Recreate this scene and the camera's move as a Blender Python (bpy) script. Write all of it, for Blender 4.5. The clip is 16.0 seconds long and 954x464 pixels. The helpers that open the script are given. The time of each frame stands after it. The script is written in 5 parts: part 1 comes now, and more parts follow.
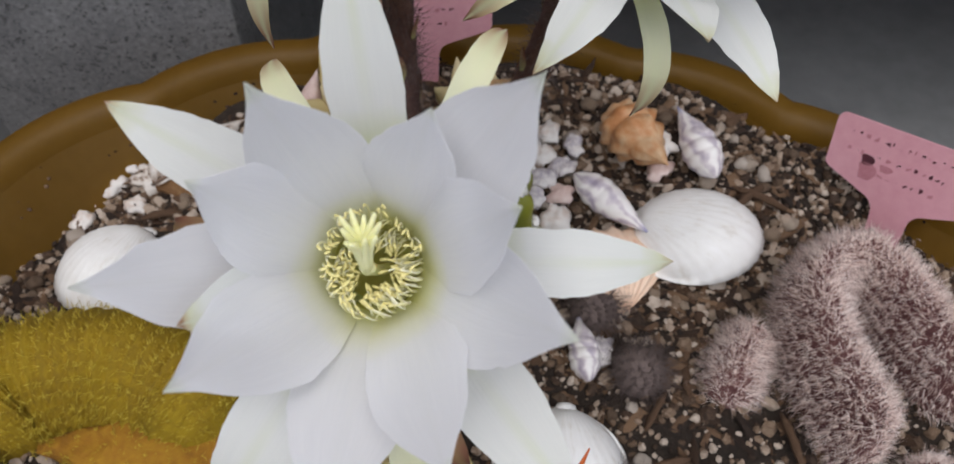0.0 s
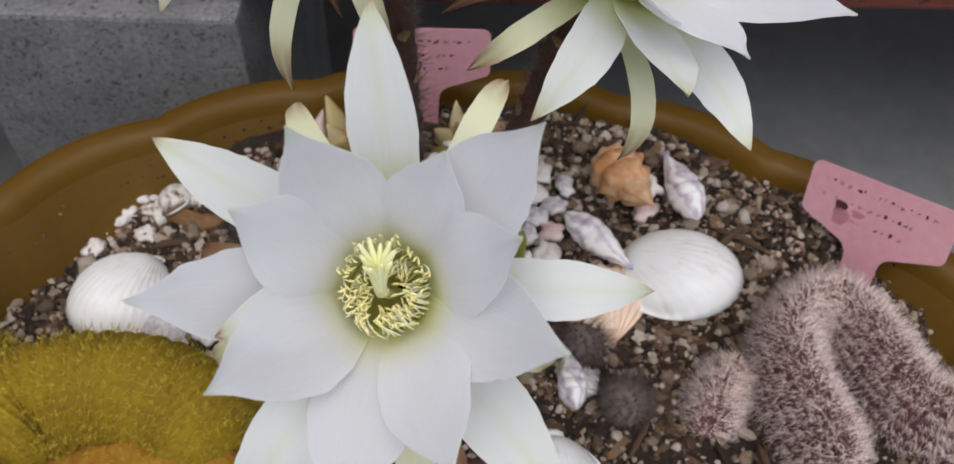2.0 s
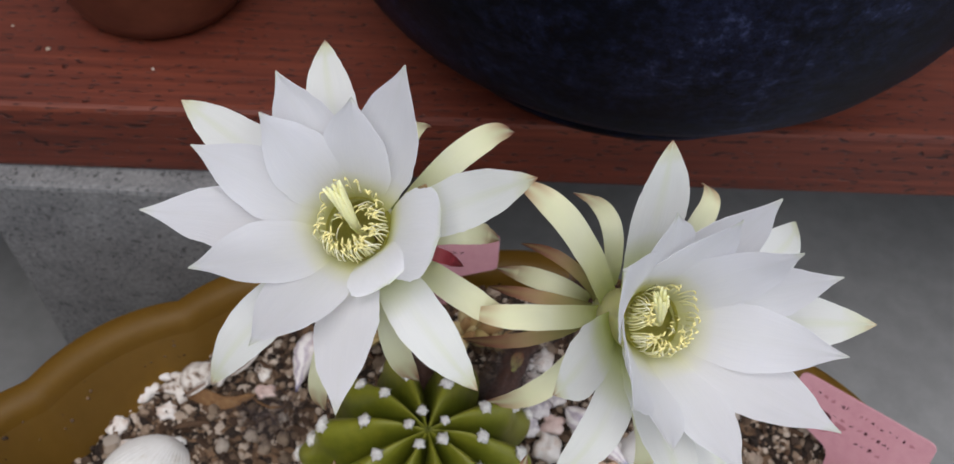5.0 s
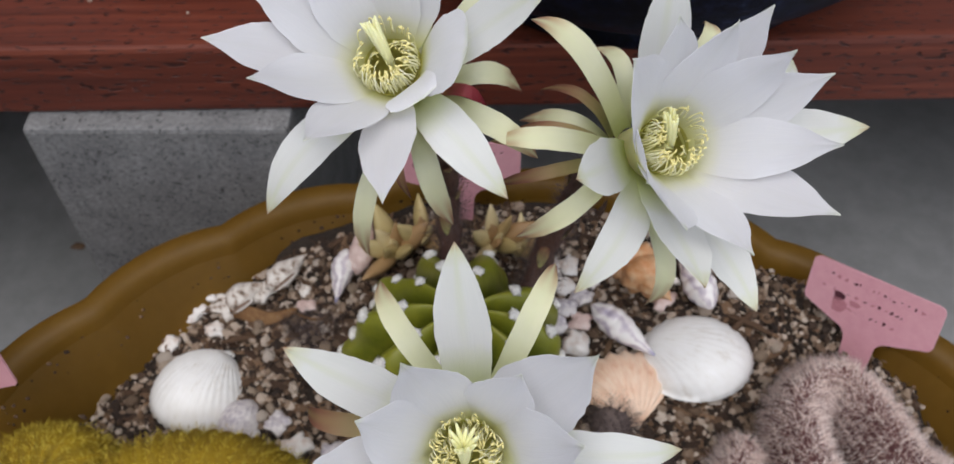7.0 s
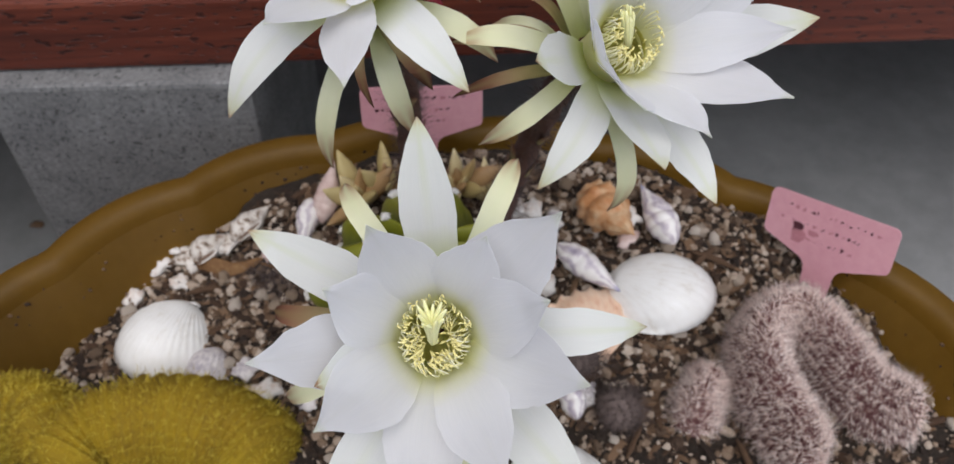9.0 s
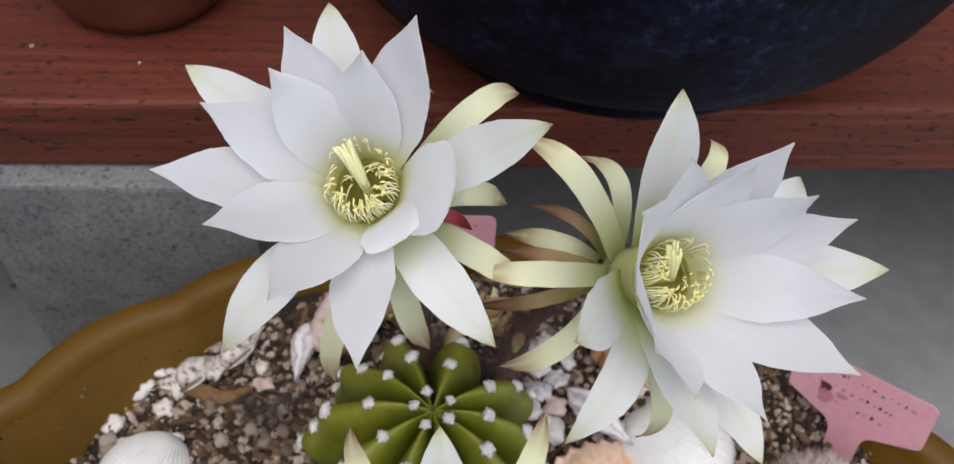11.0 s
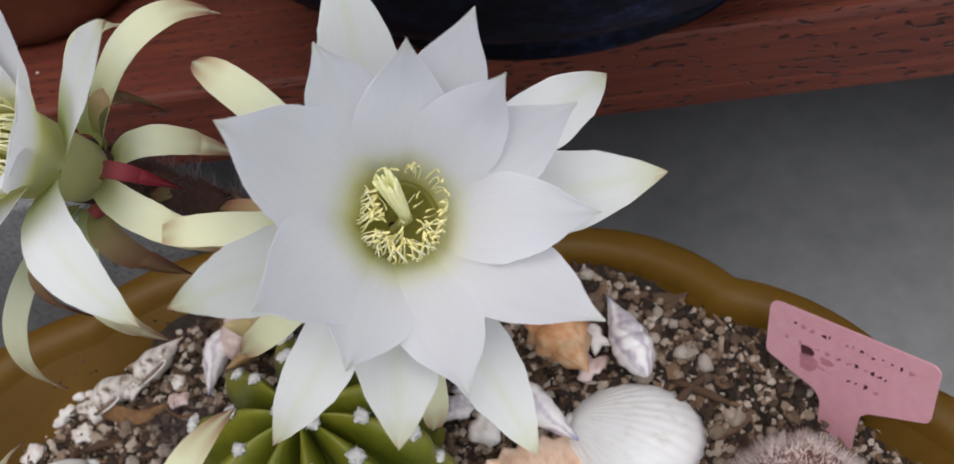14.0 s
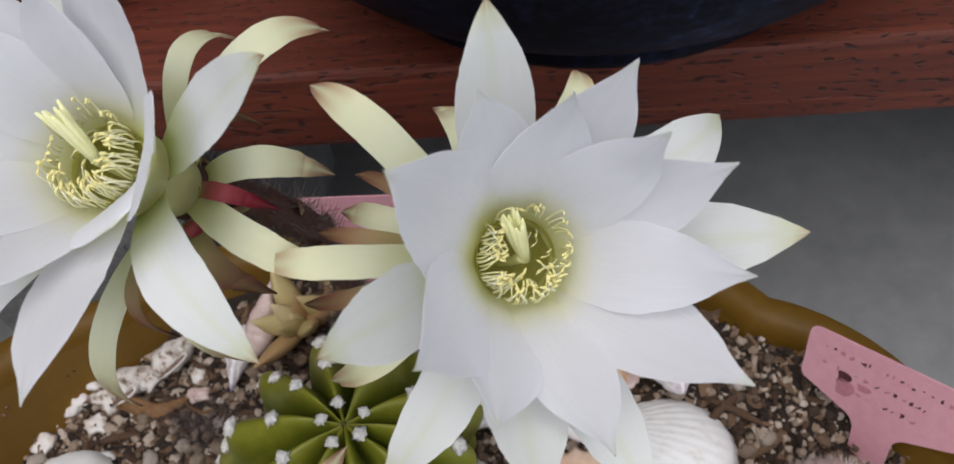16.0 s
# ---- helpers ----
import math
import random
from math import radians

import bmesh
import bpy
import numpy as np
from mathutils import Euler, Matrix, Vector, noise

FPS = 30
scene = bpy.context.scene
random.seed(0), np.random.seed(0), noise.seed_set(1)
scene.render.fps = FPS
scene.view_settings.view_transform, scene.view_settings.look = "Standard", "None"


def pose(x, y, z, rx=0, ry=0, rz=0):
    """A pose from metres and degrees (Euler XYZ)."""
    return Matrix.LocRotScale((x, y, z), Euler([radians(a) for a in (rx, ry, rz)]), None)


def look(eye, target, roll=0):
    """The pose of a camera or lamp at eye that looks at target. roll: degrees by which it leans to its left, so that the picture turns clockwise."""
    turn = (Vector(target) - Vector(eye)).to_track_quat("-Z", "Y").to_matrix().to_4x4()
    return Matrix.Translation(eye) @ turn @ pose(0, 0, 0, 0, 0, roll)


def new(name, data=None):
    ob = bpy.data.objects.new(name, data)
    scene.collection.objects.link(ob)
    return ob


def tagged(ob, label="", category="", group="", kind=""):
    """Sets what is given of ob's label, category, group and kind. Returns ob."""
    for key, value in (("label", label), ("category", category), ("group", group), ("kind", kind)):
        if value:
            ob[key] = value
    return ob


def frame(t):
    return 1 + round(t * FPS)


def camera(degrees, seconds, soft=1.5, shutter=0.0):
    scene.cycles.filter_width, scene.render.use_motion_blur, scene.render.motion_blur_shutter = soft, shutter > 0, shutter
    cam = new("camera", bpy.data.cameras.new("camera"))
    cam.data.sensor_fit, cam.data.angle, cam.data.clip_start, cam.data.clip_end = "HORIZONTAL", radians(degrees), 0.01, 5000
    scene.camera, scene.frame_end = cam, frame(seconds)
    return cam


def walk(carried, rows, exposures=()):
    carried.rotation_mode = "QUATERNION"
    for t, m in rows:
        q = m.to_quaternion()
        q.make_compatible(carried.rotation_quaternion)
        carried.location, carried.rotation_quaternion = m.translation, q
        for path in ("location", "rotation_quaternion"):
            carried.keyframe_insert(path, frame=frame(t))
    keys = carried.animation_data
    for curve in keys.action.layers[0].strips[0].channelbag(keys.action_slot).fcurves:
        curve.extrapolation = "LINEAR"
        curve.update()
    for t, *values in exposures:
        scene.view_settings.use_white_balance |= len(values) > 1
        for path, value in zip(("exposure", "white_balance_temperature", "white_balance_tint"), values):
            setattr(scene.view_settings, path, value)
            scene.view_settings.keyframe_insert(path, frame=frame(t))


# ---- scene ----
cam = camera(55.77, 16.0)
PATH = [
    (0, (0.00534, 0.00294, 0.26609), (0.00366, 0.15256, 0.06581), -0.18),
    (0.5, (0.00241, -0.01257, 0.26441), (0.00388, 0.14123, 0.06733), -1.16),
    (1, (0.00117, -0.02555, 0.25910), (0.00378, 0.13013, 0.06350), -1.26),
    (1.5, (-0.00181, -0.01126, 0.27337), (0.00014, 0.14380, 0.07727), 1.67),
    (2, (0.00293, -0.00840, 0.27839), (0.00431, 0.14970, 0.08473), 1.89),
    (2.5, (0.00285, -0.01185, 0.27419), (0.00313, 0.14712, 0.08125), 0.83),
    (3, (0.00142, -0.01036, 0.28568), (0.00322, 0.14836, 0.09254), 1.63),
    (3.5, (0.00400, 0.00020, 0.31083), (0.00762, 0.15586, 0.11523), 2.11),
    (4, (-0.00674, 0.02987, 0.33388), (-0.00025, 0.18076, 0.13466), 4.75),
    (4.5, (-0.00526, 0.04310, 0.34851), (0.00201, 0.19441, 0.14963), 4.70),
    (4.7, (-0.00612, 0.04594, 0.34800), (-0.00003, 0.19839, 0.14996), 4.66),
    (6.8, (-0.01241, 0.01084, 0.33207), (-0.01388, 0.16589, 0.13597), 0.39),
    (7, (-0.00897, -0.00368, 0.33308), (-0.00988, 0.15450, 0.13948), -0.28),
    (7.5, (-0.00836, -0.02093, 0.33100), (-0.00373, 0.14263, 0.14199), 1.16),
    (8, (-0.01121, -0.02764, 0.31701), (-0.00407, 0.13468, 0.12701), 1.11),
    (10.3, (-0.00545, -0.00666, 0.32011), (0.00692, 0.15141, 0.12682), 2.05),
    (10.5, (-0.00802, 0.00267, 0.32427), (0.00475, 0.16097, 0.13119), 2.75),
    (11, (-0.01531, 0.03654, 0.33690), (-0.00414, 0.19322, 0.14241), 4.16),
    (11.5, (-0.01374, 0.05249, 0.32953), (-0.00504, 0.20763, 0.13369), 4.25),
    (12, (-0.00034, 0.05073, 0.32680), (0.00187, 0.20673, 0.13146), 0.69),
    (12.5, (0.02720, 0.04888, 0.31770), (0.02176, 0.20793, 0.12491), -3.67),
    (13, (0.05450, 0.05004, 0.30210), (0.03331, 0.20853, 0.10993), -9.68),
    (13.5, (0.06614, 0.05216, 0.28889), (0.03759, 0.21228, 0.09903), -12.97),
    (14, (0.07275, 0.05583, 0.28732), (0.04104, 0.21462, 0.09685), -13.75),
    (14.5, (0.06901, 0.06232, 0.28732), (0.04002, 0.21902, 0.09470), -12.30),
    (15, (0.06364, 0.07267, 0.28216), (0.03481, 0.22535, 0.08632), -11.91),
    (15.5, (0.06168, 0.07258, 0.28425), (0.03326, 0.22481, 0.08799), -11.44),
    (16, (0.04425, 0.06662, 0.29582), (0.02467, 0.21965, 0.09910), -7.91),
]
cam.data.dof.use_dof, cam.data.dof.focus_distance, cam.data.dof.aperture_fstop = True, 0.19, 32.0
EXPOSURES = [(0, -0.22), (2.5, -0.18), (4.5, -0.17), (7.5, -0.15), (8.2, -0.16), (10.5, -0.08), (12.5, -0.18), (14, -0.19), (16, -0.21)]
walk(cam, [(t, look(eye, target, roll)) for t, eye, target, roll in PATH], EXPOSURES)

# ---- light ----
world = bpy.data.worlds.new("overcast_sky")
scene.world = world
world.use_nodes = True
wn, wl = world.node_tree.nodes, world.node_tree.links
sky = wn.new("ShaderNodeTexSky")
sky.sky_type, sky.sun_disc = "NISHITA", False
sky.sun_elevation, sky.sun_rotation = radians(69), radians(184)
grey = wn.new("ShaderNodeHueSaturation")
grey.inputs["Saturation"].default_value = 0.40
wl.new(sky.outputs[0], grey.inputs["Color"])
wl.new(grey.outputs[0], wn["Background"].inputs["Color"])
wn["Background"].inputs["Strength"].default_value = 0.205
sun = new("sun", bpy.data.lights.new("sun", "SUN"))
sun.data.energy, sun.data.angle, sun.data.color = 2.2, radians(62), (1.0, 0.955, 0.935)
sun.matrix_world = look((-0.04, -0.42, 1.35), (0, 0.1, 0))

# ---- materials ----


def nodes_of(name):
    m = bpy.data.materials.new(name)
    m.use_nodes = True
    return m, m.node_tree.nodes, m.node_tree.links, m.node_tree.nodes["Principled BSDF"]


def noise_node(n, l, co, scale, detail=4.0, rough=0.6, stretch=None):
    t = n.new("ShaderNodeTexNoise")
    t.inputs["Scale"].default_value, t.inputs["Detail"].default_value, t.inputs["Roughness"].default_value = scale, detail, rough
    if stretch:
        mp = n.new("ShaderNodeMapping")
        mp.inputs["Scale"].default_value = stretch
        l.new(co, mp.inputs["Vector"])
        co = mp.outputs[0]
    l.new(co, t.inputs["Vector"])
    return t


def ramp_node(n, l, value, stops):
    r = n.new("ShaderNodeValToRGB")
    while len(r.color_ramp.elements) < len(stops):
        r.color_ramp.elements.new(0.5)
    for e, (p, c) in zip(r.color_ramp.elements, stops):
        e.position, e.color = p, (*c, 1)
    if value is not None:
        l.new(value, r.inputs[0])
    return r


def mix_node(n, l, kind, fac, a, b):
    m = n.new("ShaderNodeMix")
    m.data_type, m.blend_type = "RGBA", kind
    for socket, v in ((m.inputs[0], fac), (m.inputs[6], a), (m.inputs[7], b)):
        if isinstance(v, (int, float)):
            socket.default_value = v
        elif isinstance(v, tuple):
            socket.default_value = (*v, 1)
        else:
            l.new(v, socket)
    return m.outputs[2]


def bump_node(n, l, height, strength, distance, shader, before=None):
    b = n.new("ShaderNodeBump")
    b.inputs["Strength"].default_value, b.inputs["Distance"].default_value = strength, distance
    l.new(height, b.inputs["Height"])
    if before is not None:
        l.new(before, b.inputs["Normal"])
    l.new(b.outputs[0], shader.inputs["Normal"])
    return b.outputs[0]


def surface(name, stops, fine=400.0, coarse=40.0, rough=0.6, bump=0.4, depth=0.0006, wear=0.35, stretch=None, metal=0.0, rand="", coat=0.0, sss=0.0):
    """A colour ramp over two scales of noise, with relief; rand: 'object' or 'island' spreads the ramp from piece to piece."""
    m, n, l, p = nodes_of(name)
    co = n.new("ShaderNodeTexCoord").outputs["Object"]
    a, b = noise_node(n, l, co, fine, 6, 0.65, stretch), noise_node(n, l, co, coarse, 3, 0.5, stretch)
    value = mix_node(n, l, "MIX", wear, a.outputs[0], b.outputs[0])
    if rand:
        src = n.new("ShaderNodeObjectInfo").outputs["Random"] if rand == "object" else n.new("ShaderNodeNewGeometry").outputs["Random Per Island"]
        value = mix_node(n, l, "MIX", 0.3, src, value)
    r = ramp_node(n, l, value, stops)
    l.new(r.outputs[0], p.inputs["Base Color"])
    p.inputs["Roughness"].default_value, p.inputs["Metallic"].default_value = rough, metal
    p.inputs["Coat Weight"].default_value = coat
    p.inputs["Subsurface Weight"].default_value = sss
    p.inputs["Subsurface Radius"].default_value, p.inputs["Subsurface Scale"].default_value = (1, 0.8, 0.5), 0.003
    if bump:
        bump_node(n, l, a.outputs[0], bump, depth, p)
    return m


def petal_material(name, stops, rib, rib_width, see_through=0.3):
    """Colours run along the petal (v of its UV map), with a tinted midrib and fine lengthwise veins."""
    m, n, l, p = nodes_of(name)
    tc = n.new("ShaderNodeTexCoord")
    sep = n.new("ShaderNodeSeparateXYZ")
    l.new(tc.outputs["UV"], sep.inputs[0])
    wob = noise_node(n, l, tc.outputs["Object"], 120, 3)
    along = n.new("ShaderNodeMath")
    along.operation = "MULTIPLY_ADD"
    along.inputs[1].default_value, along.inputs[2].default_value = 0.12, -0.06
    l.new(wob.outputs[0], along.inputs[0])
    add = n.new("ShaderNodeMath")
    l.new(sep.outputs[1], add.inputs[0]), l.new(along.outputs[0], add.inputs[1])
    col = ramp_node(n, l, add.outputs[0], stops).outputs[0]
    off = n.new("ShaderNodeMath")
    off.operation = "SUBTRACT"
    l.new(sep.outputs[0], off.inputs[0])
    off.inputs[1].default_value = 0.5
    ab = n.new("ShaderNodeMath")
    ab.operation = "ABSOLUTE"
    l.new(off.outputs[0], ab.inputs[0])
    band = n.new("ShaderNodeMapRange")
    band.interpolation_type = "SMOOTHSTEP"
    band.inputs[1].default_value, band.inputs[2].default_value = 0.0, rib_width
    band.inputs[3].default_value, band.inputs[4].default_value = 1.0, 0.0
    l.new(ab.outputs[0], band.inputs[0])
    tip = n.new("ShaderNodeMapRange")
    tip.inputs[1].default_value, tip.inputs[2].default_value, tip.inputs[3].default_value, tip.inputs[4].default_value = 0.25, 0.9, 0.0, 0.75
    l.new(sep.outputs[1], tip.inputs[0])
    both = n.new("ShaderNodeMath")
    both.operation = "MULTIPLY"
    l.new(band.outputs[0], both.inputs[0]), l.new(tip.outputs[0], both.inputs[1])
    col = mix_node(n, l, "MIX", both.outputs[0], col, rib)
    veins = noise_node(n, l, tc.outputs["UV"], 3.0, 5, 0.6, (16, 1.2, 1))
    shade = ramp_node(n, l, veins.outputs[0], [(0.25, (0.955, 0.958, 0.965)), (0.7, (1, 1, 1))])
    col = mix_node(n, l, "MULTIPLY", 1.0, col, shade.outputs[0])
    l.new(col, p.inputs["Base Color"])
    p.inputs["Roughness"].default_value = 0.55
    p.inputs["Specular IOR Level"].default_value = 0.3
    nrm = bump_node(n, l, veins.outputs[0], 0.14, 0.0006, p)
    tr = n.new("ShaderNodeBsdfTranslucent")
    l.new(col, tr.inputs[0]), l.new(nrm, tr.inputs["Normal"])
    mx = n.new("ShaderNodeMixShader")
    mx.inputs[0].default_value = see_through
    l.new(p.outputs[0], mx.inputs[1]), l.new(tr.outputs[0], mx.inputs[2])
    l.new(mx.outputs[0], n["Material Output"].inputs["Surface"])
    return m


PETAL = petal_material("white_petal", [(0, (0.80, 0.79, 0.34)), (0.08, (0.90, 0.895, 0.58)), (0.18, (0.94, 0.938, 0.82)), (0.31, (0.955, 0.953, 0.962)), (0.93, (0.958, 0.956, 0.975)), (1, (0.88, 0.90, 0.82))], (0.94, 0.94, 0.945), 0.1, 0.6)
OUTER = petal_material("outer_petal", [(0, (0.55, 0.60, 0.20)), (0.15, (0.80, 0.84, 0.56)), (0.4, (0.93, 0.94, 0.93)), (0.84, (0.92, 0.93, 0.90)), (0.94, (0.84, 0.85, 0.68)), (0.98, (0.72, 0.64, 0.44)), (1, (0.50, 0.32, 0.2))], (0.87, 0.90, 0.76), 0.16, 0.5)
SEPAL = petal_material("green_sepal", [(0, (0.55, 0.60, 0.22)), (0.13, (0.80, 0.82, 0.50)), (0.36, (0.86, 0.87, 0.66)), (0.66, (0.82, 0.81, 0.56)), (0.84, (0.62, 0.48, 0.29)), (0.92, (0.46, 0.26, 0.17)), (1, (0.22, 0.06, 0.05))], (0.80, 0.83, 0.56), 0.35, 0.34)
BROWN = petal_material("brown_sepal", [(0, (0.42, 0.42, 0.16)), (0.3, (0.40, 0.33, 0.15)), (0.7, (0.28, 0.13, 0.08)), (1, (0.08, 0.015, 0.015))], (0.34, 0.24, 0.11), 0.4, 0.2)
RED = petal_material("red_sepal", [(0, (0.40, 0.28, 0.12)), (0.25, (0.38, 0.09, 0.09)), (0.8, (0.30, 0.025, 0.045)), (1, (0.08, 0.01, 0.015))], (0.36, 0.05, 0.07), 0.3, 0.2)
FUNNEL = surface("flower_funnel", [(0.3, (0.91, 0.91, 0.62)), (0.7, (0.95, 0.95, 0.78))], 300, 60, 0.5, 0.2, sss=0.5)
THROAT = surface("flower_throat", [(0.3, (0.54, 0.51, 0.09)), (0.7, (0.70, 0.67, 0.20))], 900, 90, 0.6, 0.3, sss=0.3)
FILAMENT = surface("stamen_yellow", [(0.3, (0.80, 0.77, 0.40)), (0.7, (0.90, 0.88, 0.66))], 900, 200, 0.6, 0.2, rand="object")
ANTHER = surface("anther_yellow", [(0.3, (0.78, 0.68, 0.22)), (0.7, (0.88, 0.82, 0.44))], 2500, 300, 0.85, 0.6, 0.0002)
STYLE = surface("stigma_cream", [(0.3, (0.76, 0.75, 0.34)), (0.7, (0.86, 0.85, 0.50))], 1500, 200, 0.6, 0.4, 0.0002, sss=0.2)
TUBE = surface("flower_tube_skin", [(0.3, (0.05, 0.02, 0.018)), (0.6, (0.11, 0.05, 0.035)), (0.8, (0.17, 0.12, 0.06))], 500, 60, 0.6, 0.6)
WOOL = surface("dark_wool", [(0.3, (0.05, 0.035, 0.035)), (0.7, (0.16, 0.12, 0.11))], 900, 100, 0.9, 0, rand="island")
def cactus_material():
    """Green skin, yellower along the crests of the ribs (u of its UV map is 1 there)."""
    m = surface("cactus_skin", [(0.28, (0.055, 0.068, 0.006)), (0.5, (0.118, 0.135, 0.010)), (0.75, (0.225, 0.220, 0.018))], 260, 35, 0.40, 0.25, 0.0004, 0.6)
    n, l = m.node_tree.nodes, m.node_tree.links
    p = n["Principled BSDF"]
    sep = n.new("ShaderNodeSeparateXYZ")
    l.new(n.new("ShaderNodeTexCoord").outputs["UV"], sep.inputs[0])
    line = ramp_node(n, l, sep.outputs[0], [(0.55, (0, 0, 0)), (1.0, (0.42, 0.42, 0.42))])
    l.new(mix_node(n, l, "MIX", line.outputs[0], p.inputs["Base Color"].links[0].from_socket, (0.33, 0.32, 0.03)), p.inputs["Base Color"])
    return m


GREEN = cactus_material()
AREOLE = surface("white_wool", [(0.33, (0.10, 0.07, 0.065)), (0.38, (0.55, 0.52, 0.48)), (0.5, (0.78, 0.76, 0.72)), (0.7, (0.86, 0.85, 0.82))], 1300, 500, 0.95, 0.9, 0.0004, 0.25)
HOLLOW = surface("pink_hollow", [(0.3, (0.13, 0.035, 0.035)), (0.55, (0.34, 0.15, 0.14)), (0.8, (0.55, 0.36, 0.33))], 260, 120, 0.6, 0.5, 0.0006)
MOUTH = surface("mouth_shade_brown", [(0.3, (0.10, 0.055, 0.035)), (0.7, (0.28, 0.19, 0.14))], 400, 90, 0.6, 0.3)
SPINE = surface("dark_spine", [(0.3, (0.05, 0.035, 0.03)), (0.7, (0.14, 0.10, 0.09))], 900, 100, 0.6, 0)
SOIL = surface("potting_soil", [(0.25, (0.0084, 0.0056, 0.00385)), (0.5, (0.0252, 0.0161, 0.0105)), (0.8, (0.063, 0.0434, 0.0315))], 500, 60, 0.95, 1.0, 0.002)
PEBBLE = surface("gravel", [(0.15, (0.00988, 0.00456, 0.00228)), (0.32, (0.04712, 0.02584, 0.01444)), (0.45, (0.1482, 0.095, 0.05928)), (0.60, (0.304, 0.2242, 0.1634)), (0.86, (0.4864, 0.4104, 0.342))], 900, 150, 0.85, 0.8, 0.0006, rand="island")
STONE = surface("pumice", [(0.2, (0.1326, 0.0858, 0.0546)), (0.45, (0.312, 0.234, 0.1677)), (0.65, (0.4368, 0.3549, 0.2847)), (0.85, (0.546, 0.4758, 0.4134))], 900, 150, 0.85, 0.8, 0.0006, rand="object")
BARK = surface("bark_chips", [(0.2, (0.0176, 0.0088, 0.0048)), (0.5, (0.06, 0.0304, 0.0152)), (0.85, (0.168, 0.1, 0.056))], 600, 150, 0.9, 0.8, 0.0006, stretch=(1, 1, 3), rand="island")
PLASTIC = surface("amber_planter", [(0.3, (0.2021, 0.1049, 0.0129)), (0.7, (0.301, 0.1634, 0.02408))], 160, 14, 0.46, 0.12, 0.0006, 0.6)
def see_through(m, share, clear=1.0):
    """Lets some light through a thin-walled material; clear below 1 tints it less."""
    n, l = m.node_tree.nodes, m.node_tree.links
    p = n["Principled BSDF"]
    tr, mx = n.new("ShaderNodeBsdfTranslucent"), n.new("ShaderNodeMixShader")
    pale = n.new("ShaderNodeGamma")
    pale.inputs[1].default_value = clear
    l.new(p.inputs["Base Color"].links[0].from_socket, pale.inputs[0])
    l.new(pale.outputs[0], tr.inputs[0])
    mx.inputs[0].default_value = share
    l.new(p.outputs[0], mx.inputs[1]), l.new(tr.outputs[0], mx.inputs[2])
    l.new(mx.outputs[0], n["Material Output"].inputs["Surface"])
    return m


see_through(PLASTIC, 0.62, 0.62)
see_through(FUNNEL, 0.65)
see_through(THROAT, 0.5, 0.7)
PINK = surface("pink_label", [(0.3, (0.60, 0.285, 0.335)), (0.7, (0.68, 0.36, 0.41))], 300, 40, 0.45, 0.1, 0.0002)
INK = surface("ink", [(0.3, (0.035, 0.006, 0.012)), (0.7, (0.11, 0.025, 0.04))], 900, 200, 0.7, 0)
SMUDGE = surface("smudge", [(0.3, (0.40, 0.15, 0.18)), (0.7, (0.52, 0.23, 0.27))], 900, 200, 0.7, 0)
SHELL = surface("white_shell", [(0.30, (0.378, 0.27, 0.198)), (0.40, (0.576, 0.477, 0.414)), (0.50, (0.684, 0.639, 0.603)), (0.75, (0.72, 0.702, 0.684))], 260, 110, 0.5, 0.3, 0.0008, 0.5)
WORN = surface("worn_shell", [(0.37, (0.06, 0.04, 0.03)), (0.42, (0.30, 0.22, 0.17)), (0.49, (0.62, 0.57, 0.52)), (0.75, (0.76, 0.73, 0.70))], 330, 170, 0.65, 0.6, 0.001, 0.6)
LILAC = surface("lilac_shell", [(0.25, (0.16, 0.14, 0.22)), (0.40, (0.40, 0.36, 0.40)), (0.56, (0.66, 0.62, 0.61)), (0.85, (0.80, 0.78, 0.76))], 500, 120, 0.5, 0.4, 0.0004, 0.5)
ORANGE = surface("orange_shell", [(0.25, (0.357, 0.1105, 0.034)), (0.45, (0.527, 0.238, 0.0935)), (0.62, (0.629, 0.425, 0.255)), (0.85, (0.68, 0.595, 0.493))], 260, 70, 0.5, 0.5, 0.0006, 0.55)
PINKISH = surface("pinkish_shell", [(0.25, (0.42, 0.26, 0.23)), (0.5, (0.62, 0.47, 0.43)), (0.8, (0.76, 0.68, 0.64))], 300, 70, 0.5, 0.4, 0.0004, 0.5)
GOLD = surface("golden_cactus", [(0.25, (0.1615, 0.09095, 0.002125)), (0.5, (0.289, 0.187, 0.002975)), (0.8, (0.425, 0.2975, 0.0068))], 420, 50, 0.85, 0.9, 0.0012, 0.5)
GOLDSPINE = surface("golden_spines", [(0.2, (0.2958, 0.1914, 0.00696)), (0.5, (0.4872, 0.3567, 0.0174)), (0.8, (0.6264, 0.5046, 0.0696))], 900, 60, 0.7, 0, rand="island")
RUST = surface("rusty_base", [(0.25, (0.1445, 0.0527, 0.00255)), (0.5, (0.289, 0.1318, 0.0051)), (0.8, (0.425, 0.238, 0.0119))], 300, 50, 0.85, 0.9, 0.0016)
HAIRY = surface("mauve_cactus", [(0.25, (0.050, 0.016, 0.018)), (0.5, (0.125, 0.048, 0.048)), (0.8, (0.21, 0.10, 0.09))], 400, 50, 0.85, 0.9, 0.001)
